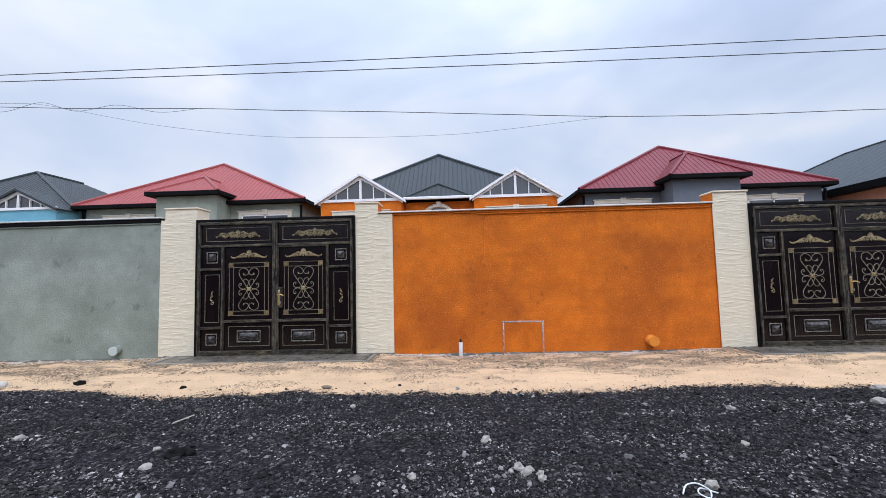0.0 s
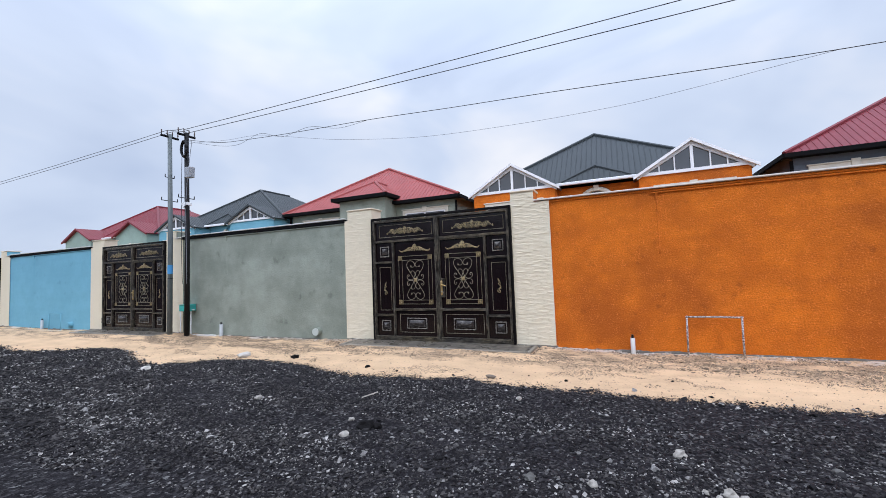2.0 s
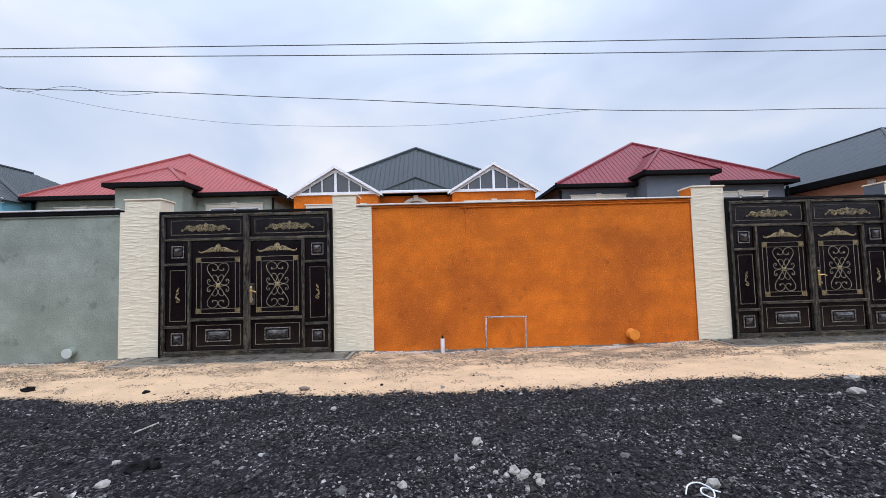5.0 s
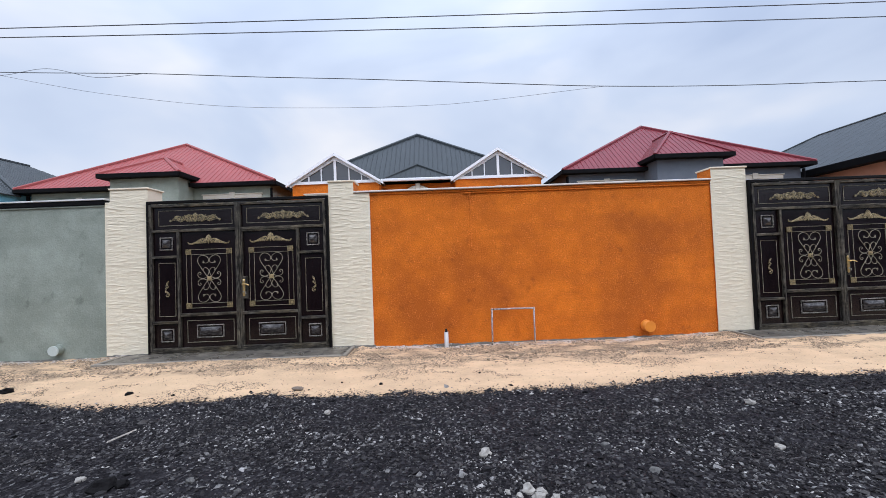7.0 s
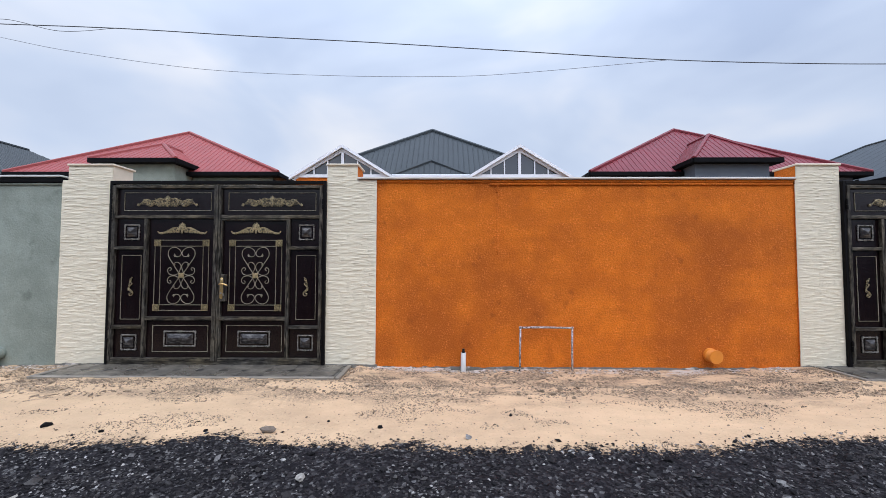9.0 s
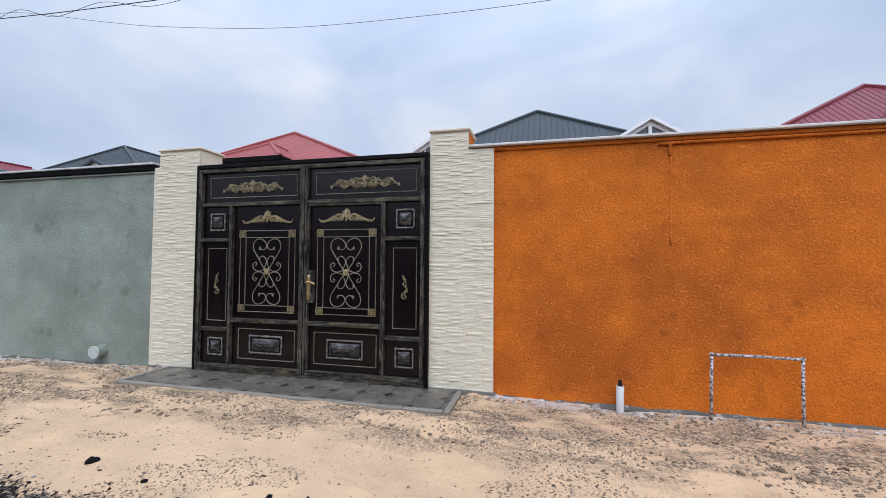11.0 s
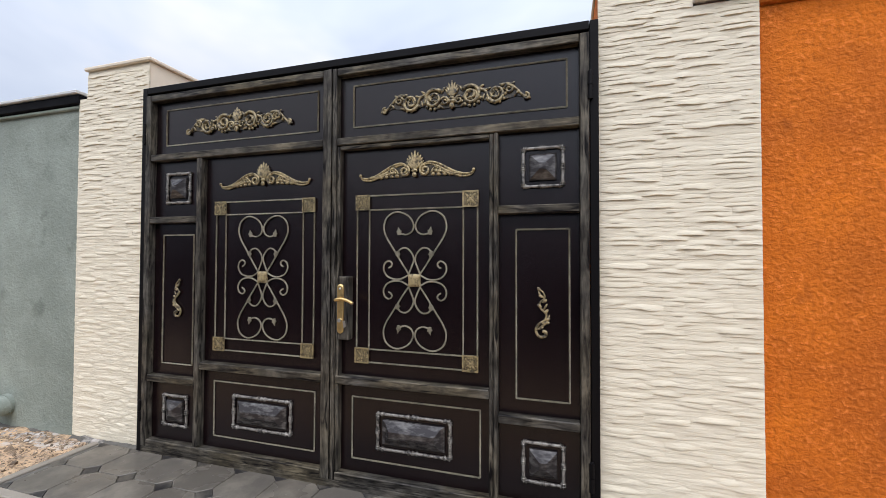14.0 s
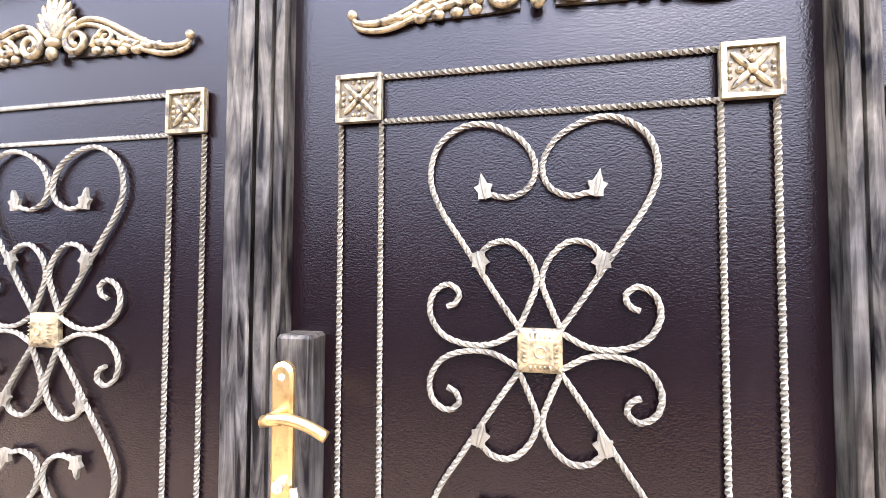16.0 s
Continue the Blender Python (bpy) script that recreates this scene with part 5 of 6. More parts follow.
# ---- paved sills before the gates ----
def build_sill(i, gx):
    top = 0.080
    x0, x1, y0, y1 = gx - 0.36, gx + 3.37, 6.86, 7.44
    bed = Geo().box(x0, x1, y0, y1, -0.1, top - 0.012)
    sill = thing(f"pavement_{i}", "grey octagonal tile sill with small dark inserts before the gate", "pavement", kind="structure", shape=bed, material=MORTAR)
    P = 0.3025
    cut, gap = 0.062, 0.0022
    cx0 = gx + P / 2
    octo = []
    h = P / 2 - gap
    for k, (x, y) in enumerate(((-h + cut, -h), (h - cut, -h), (h, -h + cut), (h, h - cut), (h - cut, h), (-h + cut, h), (-h, h - cut), (-h, -h + cut))):
        octo.append((x, y))
    ty = 0.288 / P

    def slab(outline, z1, sy):
        n = len(outline)
        g = Geo()
        rings = [[(x, y * sy, z1 - 0.014) for x, y in outline], [(x, y * sy, z1 - 0.0025) for x, y in outline], [(x * 0.982, y * sy * 0.982, z1) for x, y in outline]]
        g.add([p for ring in rings for p in ring], [(r * n + k, r * n + (k + 1) % n, (r + 1) * n + (k + 1) % n, (r + 1) * n + k) for r in range(2) for k in range(n)] + [tuple(range(2 * n, 3 * n))])
        return g

    tile_me = slab(octo, 0.0, ty).mesh("tile", TILE)
    d = cut - 2 * gap
    gem = [(0, -d), (d, 0), (0, d), (-d, 0)]
    gem_me = slab(gem, 0.0, 1.0).mesh("tile_insert", TILE_DARK)
    half_me = slab([(-d, 0), (0, -d), (d, 0)], 0.0, 1.0).mesh("tile_insert", TILE_DARK)
    fore_me = slab([(d, 0), (0, d), (-d, 0)], 0.0, 1.0).mesh("tile_insert", TILE_DARK)
    for r, y in enumerate((7.000, 7.288)):
        for k in range(-1, 11):
            x = cx0 + k * P
            if x - P / 2 < x0 - 0.02 or x + P / 2 > x1 + 0.02:
                continue
            part("tile", tile_me, None, sill, at=(x, y, top + 0.0015 * noise.noise((x * 7, y * 5, 1))))
    for k in range(-1, 12):
        x = gx + k * P
        if x0 + 0.03 < x < x1 - 0.03:
            part("tile_insert", gem_me, None, sill, at=(x, 7.144, top - 0.002))
            part("tile_insert", half_me, None, sill, at=(x, 7.430, top - 0.002))
            part("tile_insert", fore_me, None, sill, at=(x, 6.858, top - 0.002))
    a = x0
    r = random.Random(i)
    while a < x1 - 0.05:
        b = min(x1, a + 0.55 + 0.25 * r.random())
        part("edge_stone", Geo().cbox(a, b - 0.004, y0 - 0.062, y0 - 0.004, -0.1, top + 0.002, 0.006), KERB, sill)
        a = b
    for xe in (x0 - 0.062, x1 + 0.004):
        part("edge_stone", Geo().cbox(xe, xe + 0.058, y0 - 0.062, y1 - 0.01, -0.1, top + 0.001, 0.006), KERB, sill)


for i, gx in enumerate(GATE_X[1:5]):
    build_sill(i + 1, gx)


# ---- pipes and fittings along the walls ----
def ring_tube(geo, pts, r0, r1, n=24):
    """An open pipe with a wall thickness."""
    a, b = Vector(pts[0]), Vector(pts[1])
    ahead = (b - a).normalized()
    s = ahead.orthogonal().normalized()
    o = ahead.cross(s)
    rings = []
    for p, r in ((a, r0), (b, r0), (b, r1), (a.lerp(b, 0.3), r1)):
        rings.append([p + (s * math.cos(2 * math.pi * k / n) + o * math.sin(2 * math.pi * k / n)) * r for k in range(n)])
    geo.add([p for ring in rings for p in ring], [(i * n + k, i * n + (k + 1) % n, (i + 1) * n + (k + 1) % n, (i + 1) * n + k) for i in range(3) for k in range(n)] + [tuple(range(3 * n, 4 * n))])
    return geo


def drain_pipe(x, z, r, body, cover, label):
    """A capped drain stub that juts out of a wall."""
    g = ring_tube(Geo(), [(0, 0.06, 0.0), (0.015, -0.125, -0.006)], r, r - 0.006)
    ob = thing("drain_pipe", label, "pipe", (x, WALL_Y, z), "drain stubs", shape=g, material=body, smooth=True)
    disc = Geo().tube([(0.0145, -0.118, -0.0055), (0.0155, -0.134, -0.0065)], r + 0.005, 24)
    part("end_cap", disc, cover, ob, "round pipe cap")
    part("collar", Geo().tube([(0.002, 0.0, 0.0), (0.006, -0.035, -0.002)], r + 0.008, 24), body, ob)


ORANGE_PIPE = painted("orange_pipe_paint", (0.78, 0.26, 0.03), 0.5, 0.12)
PALE_CAP = painted("pale_grey_cap", (0.50, 0.56, 0.54), 0.5, 0.12)
drain_pipe(3.62, 0.225, 0.088, ORANGE_PIPE, ORANGE_PIPE, "orange painted drain stub with a closed cap")
drain_pipe(-6.28, 0.215, 0.078, GREYGREEN, PALE_CAP, "grey drain stub with a pale round cap")
drain_pipe(-16.55, 0.20, 0.085, BLUE, BLUE, "blue painted drain stub at the wall foot")


def stand_pipe(x, h, r, body, label):
    y = WALL_Y - 0.10
    z0 = ground_z(x, y) - 0.08
    ob = thing("stand_pipe", label, "pipe", (x, y, z0), "stand pipes", shape=ring_tube(Geo(), [(0, 0, 0), (0.004, 0.004, h + 0.08)], r, r - 0.004), material=body, smooth=True)
    top = h + 0.08
    part("plug", Geo().tube([(0.004, 0.004, top - 0.05), (0.004, 0.004, top + 0.022), (0.004, 0.004, top + 0.026), (0.004, 0.004, top + 0.052)], [r * 0.62, r * 0.62, r * 0.5, r * 0.5], 14), BLACK_RUBBER, ob, "black plug")


stand_pipe(0.215, 0.255, 0.035, DUSTY_PVC, "short dusty white plastic stand pipe with a black plug")
stand_pipe(-9.35, 0.30, 0.042, GREY_PVC, "short grey plastic stand pipe with a black plug")
stand_pipe(-18.2, 0.30, 0.04, GREY_PVC, "short grey plastic stand pipe with a black plug")


def tube_frame(x0, x1, h, material, label):
    """A bent gas-tube frame standing before a wall."""
    y = WALL_Y - 0.10
    z = ground_z((x0 + x1) / 2, y)
    ob = thing("tube_frame", label, "pipe frame", (x0, y, z), "tube frames")
    w = x1 - x0
    part("upright", Geo().tube([(0, 0, -0.1), (0.006, 0, h * 0.5), (0.012, 0, h - 0.01)], 0.0140, 10), material, ob, smooth=True)
    part("upright", Geo().tube([(w, 0, -0.1), (w, 0, h * 0.5), (w + 0.004, 0, h - 0.01)], 0.0140, 10), material, ob, smooth=True)
    part("crossbar", Geo().tube([(-0.006, 0, h), (w * 0.5, 0, h + 0.004), (w + 0.018, 0, h - 0.004)], 0.0135, 10), material, ob, smooth=True)
    for x in (0.012, w + 0.004):
        part("elbow", Geo().ball((x, 0, h), 0.019, 0.019, 0.019, 12, 8), material, ob, smooth=True)


tube_frame(0.985, 1.70, 0.585, CHIPPED, "bent tube frame with flaking white paint before an orange wall")
tube_frame(-17.75, -17.0, 0.55, BLUE, "blue painted tube frame before a blue wall")


def build_box():
    """The teal fitting with its pipes on the grey-green wall."""
    ob = thing("gas_box", "teal metal gas box on white pipes against the wall", "gas box", (-10.62, WALL_Y - 0.12, 0.74))
    part("case", Geo().cbox(-0.20, 0.19, -0.10, 0.115, -0.075, 0.085, 0.012), TEAL, ob)
    part("lid", Geo().cbox(-0.21, 0.20, -0.11, 0.118, 0.087, 0.105, 0.006), TEAL, ob)
    for x, d in ((-0.28, 0.62), (0.14, 0.70)):
        line = smooth_line([(x * 0.6, 0.0, -0.07), (x, 0.0, -0.10), (x, 0.0, -0.2), (x, 0.0, -d - 0.05)], 6)
        part("pipe", Geo().tube(line, 0.016, 8), WHITE_PVC, ob, smooth=True)
    part("branch", Geo().tube([(0.19, 0.0, -0.04), (0.27, 0.0, -0.04)], 0.016, 8), WHITE_PVC, ob, smooth=True)
    z = -0.74 + 0.05
    run = smooth_line([(0.14, 0.0, z), (0.5, -0.05, z - 0.01), (0.9, -0.02, z), (1.08, 0.0, z)], 6)
    part("ground_pipe", Geo().tube(run, 0.018, 8), WHITE_PVC, ob, smooth=True)


build_box()


# ---- poles and wires ----
POLE_Y = 7.15


def build_pole(x, top, r, material, label, dark):
    z0 = ground_z(x, POLE_Y) - 0.3
    shaft = Geo().tube([(0, 0, 0), (0.03, 0, (top - z0) * 0.5), (0.0, 0, top - z0)], [r * 1.12, r, r * 0.88], 14)
    ob = thing("utility_pole", label, "pole", (x, POLE_Y, z0), "utility poles")
    part("shaft", shaft, material, ob, smooth=True)
    t = top - z0
    arm = part("crossarm", Geo().cbox(-0.025, 0.025, -0.24, 0.24, t - 0.10, t - 0.05, 0.004), DARK_TRIM, ob)
    for y in (-0.22, -0.07, 0.07, 0.22):
        pin = Geo().tube([(0, y, t - 0.05), (0, y, t + 0.02)], 0.010, 8)
        part("pin", pin, DARK_TRIM, arm)
        cup = Geo().tube([(0, y, t + 0.0), (0, y, t + 0.02), (0, y, t + 0.05), (0, y, t + 0.07), (0, y, t + 0.09)], [0.016, 0.019, 0.013, 0.016, 0.009], 10)
        part("insulator", cup, PORCELAIN, arm, smooth=True)
    for z in ((3.66, 4.30) if not dark else (3.66,)):
        w = 0.21 if z < 4 else 0.12
        part("hook_arm", Geo().tube(smooth_line([(0, -w, z - z0 + 0.08), (0, -w, z - z0 + 0.01), (0, -w + 0.03, z - z0), (0, w - 0.03, z - z0), (0, w, z - z0 + 0.01), (0, w, z - z0 + 0.08)], 4), 0.011, 8), DARK_TRIM, ob)
    if not dark:
        band = Geo().tube([(0.022, 0, 1.68 - z0), (0.022, 0, 1.92 - z0)], r * 1.10, 16)
        part("notice", band, BLUE_SIGN, ob, "blue notice wrapped round the shaft")
        part("strap", Geo().tube([(0.022, 0, 1.55 - z0), (0.022, 0, 1.56 - z0)], r * 1.12, 16), DARK_TRIM, ob)
    else:
        box = part("meter_box", Geo().cbox(-0.02, 0.19, -0.20, -0.061, 4.15 - z0, 4.43 - z0, 0.012), BOX_GREY, ob, "grey junction box", turn=(0, 3, 0))
        part("lid", Geo().cbox(-0.01, 0.18, -0.208, -0.202, 4.16 - z0, 4.42 - z0, 0.002), BOX_GREY, box)
        coil = Geo()
        for k in range(7):
            a, b = 0.105 + 0.014 * (k % 3), 0.185 + 0.016 * (k % 4)
            pts = [Vector((a * math.cos(t2) + 0.055 + 0.004 * k, -0.078 - 0.010 * k, 4.95 - z0 + b * math.sin(t2))) for t2 in np.linspace(0, 2 * math.pi, 25)]
            coil.tube(pts, 0.012, 6)
        part("cable_coil", coil, BLACK_RUBBER, ob, "coiled spare black cable", smooth=True)
        cam_body = part("camera_case", Geo().tube([(0.05, -0.10, 3.42 - z0), (0.24, -0.16, 3.39 - z0)], 0.038, 12), WHITE_PVC, ob, "small surveillance camera")
        part("camera_hood", Geo().tube([(0.22, -0.155, 3.392 - z0), (0.29, -0.18, 3.382 - z0)], 0.046, 12), BLACK_RUBBER, cam_body)
        part("bracket", Geo().cbox(-0.09, 0.09, -0.085, 0.085, 3.46 - z0, 3.54 - z0, 0.006), WHITE_PVC, ob)
        for dx_, mat in ((0.09, CABLE_PALE), (-0.085, CABLE)):
            drop = smooth_line([(dx_ + 0.2 * (dx_ > 0), -0.05, 5.15 - z0), (dx_ + 0.12 * (dx_ > 0), -0.07, 4.55 - z0), (dx_, -0.08, 3.5 - z0), (dx_ * 1.1, -0.07, 2.2 - z0), (dx_, -0.06, 1.4 - z0)], 8)
            part("drop_wire", Geo().tube(drop, 0.007, 6), mat, ob, smooth=True)


build_pole(-11.0, 5.50, 0.060, POLE_GREY, "tall grey painted steel utility pole with a crossarm", False)
build_pole(-10.31, 5.42, 0.060, POLE_BLACK, "tall black utility pole with a cable coil and box", True)


def wire(name, pts, r, material, label, per=10):
    thing(name, label, "cable", (0, 0, 0), "overhead wires", shape=Geo().tube(smooth_line(pts, per), r, 6), material=material, smooth=True)


def span(y, z0, z1, x0, x1, sag, n=14):
    out = []
    for k in range(n + 1):
        t = k / n
        out.append((x0 + (x1 - x0) * t, y, z0 + (z1 - z0) * t - sag * 4 * t * (1 - t)))
    return out


for y, dz, end, sag in ((7.08, -0.03, 5.60, 0.10), (7.22, -0.07, 5.36, 0.13)):
    wire("power_line", span(y, 5.52 + dz, end, -10.31, 26.0, sag), 0.0075, CABLE, "straight black overhead power line")
    wire("power_line", span(y, 5.60, 5.52, -11.0, -10.31, 0.02, 6), 0.0085, CABLE, "short black jumper between two poles")
    wire("power_line", span(y, 5.60, 5.5, -11.0, -45.0, 0.25), 0.0068, CABLE, "straight black overhead power line")
CY = 7.3
wire("service_cable", [(-10.35, 7.2, 5.25), (-9.2, CY, 5.02), (-8.0, CY, 4.92), (-6.6, CY, 4.84), (-4.6, CY, 4.755), (-2.8, CY, 4.64), (-1.0, CY, 4.54), (1.0, CY, 4.41), (3.05, CY, 4.285), (5.2, CY, 4.225), (7.5, CY, 4.22), (12, CY, 4.2), (20, CY, 4.5)], 0.006, CABLE, "slack black service cable above the wall")
wire("loose_cable", [(-10.3, 7.2, 5.2), (-9.3, CY, 4.95), (-8.55, CY, 4.86), (-7.8, CY, 5.01), (-7.08, CY, 4.81), (-6.25, CY, 4.895), (-5.43, CY, 4.72), (-4.6, CY, 4.76)], 0.0034, CABLE, "looped loose cable hanging from a wire")
wire("thin_cable", [(-10.3, 7.2, 5.15), (-9.0, CY, 5.05), (-7.8, CY, 4.97), (-6.25, CY, 4.63), (-5.2, CY, 4.42), (-3.4, CY, 4.17), (-1.6, CY, 4.075), (0.0, CY, 4.06), (1.05, CY, 4.11), (3.05, CY, 4.285)], 0.0030, CABLE_PALE, "thin sagging grey cable")


# ---- houses behind the walls ----
def rib_face(geo, poly, house, roof, name="roof_slope", step=0.19, w=0.035, h=0.014):
    """A sheet-metal roof face: the polygon with ribs that run down its slope."""
    poly = [Vector(p) for p in poly]
    nrm = (poly[1] - poly[0]).cross(poly[2] - poly[0])
    if nrm.z < 0:
        poly = poly[::-1]
        nrm = -nrm
    nrm.normalize()
    n = len(poly)
    part(name, Geo().add(poly + [p - nrm * 0.05 for p in poly], [tuple(range(n)), tuple(range(2 * n - 1, n - 1, -1))] + [(k, k + n, (k + 1) % n + n, (k + 1) % n) for k in range(n)]), roof, house)
    across = Vector((0, 0, 1)).cross(nrm).normalized()
    down = across.cross(nrm).normalized()
    s = [p.dot(across) for p in poly]
    x = min(s) + step * 0.5
    while x < max(s):
        cuts = []
        for a, b in zip(poly, poly[1:] + poly[:1]):
            u, v = a.dot(across) - x, b.dot(across) - x
            if (u < 0) != (v < 0):
                cuts.append(a.lerp(b, u / (u - v)))
        if len(cuts) >= 2:
            cuts.sort(key=lambda p: p.dot(down))
            a, b = cuts[0], cuts[-1]
            if (b - a).length > 0.1:
                o = across * w / 2
                i = across * w / 4
                up = nrm * h
                geo.add([a - o, a - i + up, a + i + up, a + o, b - o, b - i + up, b + i + up, b + o], [(0, 1, 5, 4), (1, 2, 6, 5), (2, 3, 7, 6), (0, 3, 2, 1), (4, 5, 6, 7)])
        x += step


def fascia(geo, pts, z0, z1, t=0.04):
    """Boards along an eave line."""
    for (x0, y0), (x1, y1) in zip(pts, pts[1:]):
        n = Vector((y1 - y0, -(x1 - x0))).normalized() * t
        vs = [(x0, y0), (x1, y1), (x1 + n.x, y1 + n.y), (x0 + n.x, y0 + n.y)]
        geo.add([(x, y, z0) for x, y in vs] + [(x, y, z1) for x, y in vs], [(3, 2, 1, 0), (4, 5, 6, 7), (0, 1, 5, 4), (1, 2, 6, 5), (2, 3, 7, 6), (3, 0, 4, 7)])


def house_window(house, x0, x1, z0, z1, y):
    """A window with a moulded stone surround, set proud of a facade at y."""
    win = part("window", Geo().box(x0, x1, y - 0.012, y - 0.004, z0, z1), GLASS, house, "dark glazed window")
    t = 0.13
    sur = Geo()
    for a, b, c, d in ((x0 - t, x1 + t, z1, z1 + t), (x0 - t, x1 + t, z0 - t, z0), (x0 - t, x0, z0, z1), (x1, x1 + t, z0, z1)):
        sur.cbox(a, b, y - 0.05, y - 0.003, c, d, 0.008)
    sur.cbox(x0 - t - 0.04, x1 + t + 0.04, y - 0.08, y - 0.003, z1 + t + 0.003, z1 + t + 0.045, 0.008)
    m = (x0 + x1) / 2
    sur.cbox(m - 0.11, m + 0.11, y - 0.085, y - 0.051, z1 + 0.0, z1 + t + 0.09, 0.008)
    part("surround", sur, TRIM_STONE, win, "moulded cream stone surround")
    fr = Geo()
    for a, b, c, d in ((x0, x1, z1 - 0.05, z1), (x0, x1, z0, z0 + 0.05), (x0, x0 + 0.05, z0, z1), (x1 - 0.05, x1, z0, z1), (m - 0.03, m + 0.03, z0, z1)):
        fr.box(a, b, y - 0.03, y - 0.013, c, d)
    part("frame", fr, WHITE_FRAME, win)


def hip_house(cx, wall, roof, bay_at, apex, rise, label):
    """A square house under a pyramid roof, with a bay that has its own hipped roof."""
    w, y0, y1, ze = 4.85, 15.75, 24.0, 4.70
    h = thing("house", label, "house", (cx, 0, 0), "houses behind the walls")
    yw = y0 + 0.35
    part("facade", Geo().box(-w + 0.32, w - 0.32, yw, y1, -0.1, ze + 0.05), wall, h)
    b0, b1, by, bz = bay_at - 1.44, bay_at + 1.44, 14.85, 4.95
    part("bay", Geo().box(b0 + 0.22, b1 - 0.22, by + 0.30, yw - 0.003, -0.1, bz + 0.02), wall, h)
    ax, ay, az = apex
    r = Geo()
    rib_face(r, [(-w, y0, ze), (w, y0, ze), (ax, ay, az)], h, roof)
    back = y1 + 0.3
    rib_face(r, [(-w, back, ze), (-w, y0, ze), (ax, ay, az), (ax, ay + 2, az)], h, roof)
    rib_face(r, [(w, y0, ze), (w, back, ze), (ax, ay + 2, az), (ax, ay, az)], h, roof)
    rib_face(r, [(w, back, ze), (-w, back, ze), (ax, ay + 2, az)], h, roof)
    part("roof_ribs", r, roof, h, "raised ribs of the metal sheets")["kind"] = "stuff"
    # the bay's roof runs back into the front slope
    slope = (az - ze) / (ay - y0)
    rz, ry = bz + rise, by + 1.45
    yb = y0 + (rz - ze) / slope
    yl = y0 + (bz - ze) / slope
    g = Geo()
    rib_face(g, [(b0, by, bz), (b1, by, bz), (bay_at, ry, rz)], h, roof, "bay_roof_slope")
    rib_face(g, [(b0, yl, bz), (b0, by, bz), (bay_at, ry, rz), (bay_at, yb, rz)], h, roof, "bay_roof_slope")
    rib_face(g, [(b1, by, bz), (b1, yl, bz), (bay_at, yb, rz), (bay_at, ry, rz)], h, roof, "bay_roof_slope")
    part("bay_roof_ribs", g, roof, h)["kind"] = "stuff"
    for a, b in (((-w, y0, ze + 0.02), (ax, ay, az + 0.02)), ((w, y0, ze + 0.02), (ax, ay, az + 0.02)), ((ax, ay, az + 0.02), (ax, ay + 2, az + 0.02)), ((b0, by, bz + 0.01), (bay_at, ry, rz)),
                 ((b1, by, bz + 0.01), (bay_at, ry, rz)), ((bay_at, ry, rz), (bay_at, yb, rz))):
        part("ridge_cap", Geo().tube([Vector(a), Vector(b)], 0.07, 6), roof, h)
    f = Geo()
    fascia(f, [(-w, back), (-w, y0), (b0 + 0.2, y0)], ze - 0.12, ze + 0.015)
    fascia(f, [(b1 - 0.2, y0), (w, y0), (w, back)], ze - 0.12, ze + 0.015)
    fascia(f, [(b0, yw), (b0, by), (b1, by), (b1, yw)], bz - 0.13, bz + 0.015)
    f.box(-w, w, y0 + 0.005, yw + 0.02, ze - 0.115, ze - 0.08).box(b0, b1, by + 0.005, yw, bz - 0.125, bz - 0.09)
    part("fascia", f, DARK_TRIM, h, "black eave boards")
    for s in (-1, 1):
        mid_x = (b1 - 0.22 + w - 0.3) / 2 if s > 0 else (b0 + 0.22 - w + 0.3) / 2
        house_window(h, mid_x - 0.98, mid_x + 0.98, 2.3, 4.16, yw)
    for s in (-1, 1):
        part("downpipe", Geo().tube([(s * (w - 0.25), yw - 0.06, ze - 0.2), (s * (w - 0.25), yw - 0.06, 0.0)], 0.05, 8), DARK_TRIM, h)
    return h


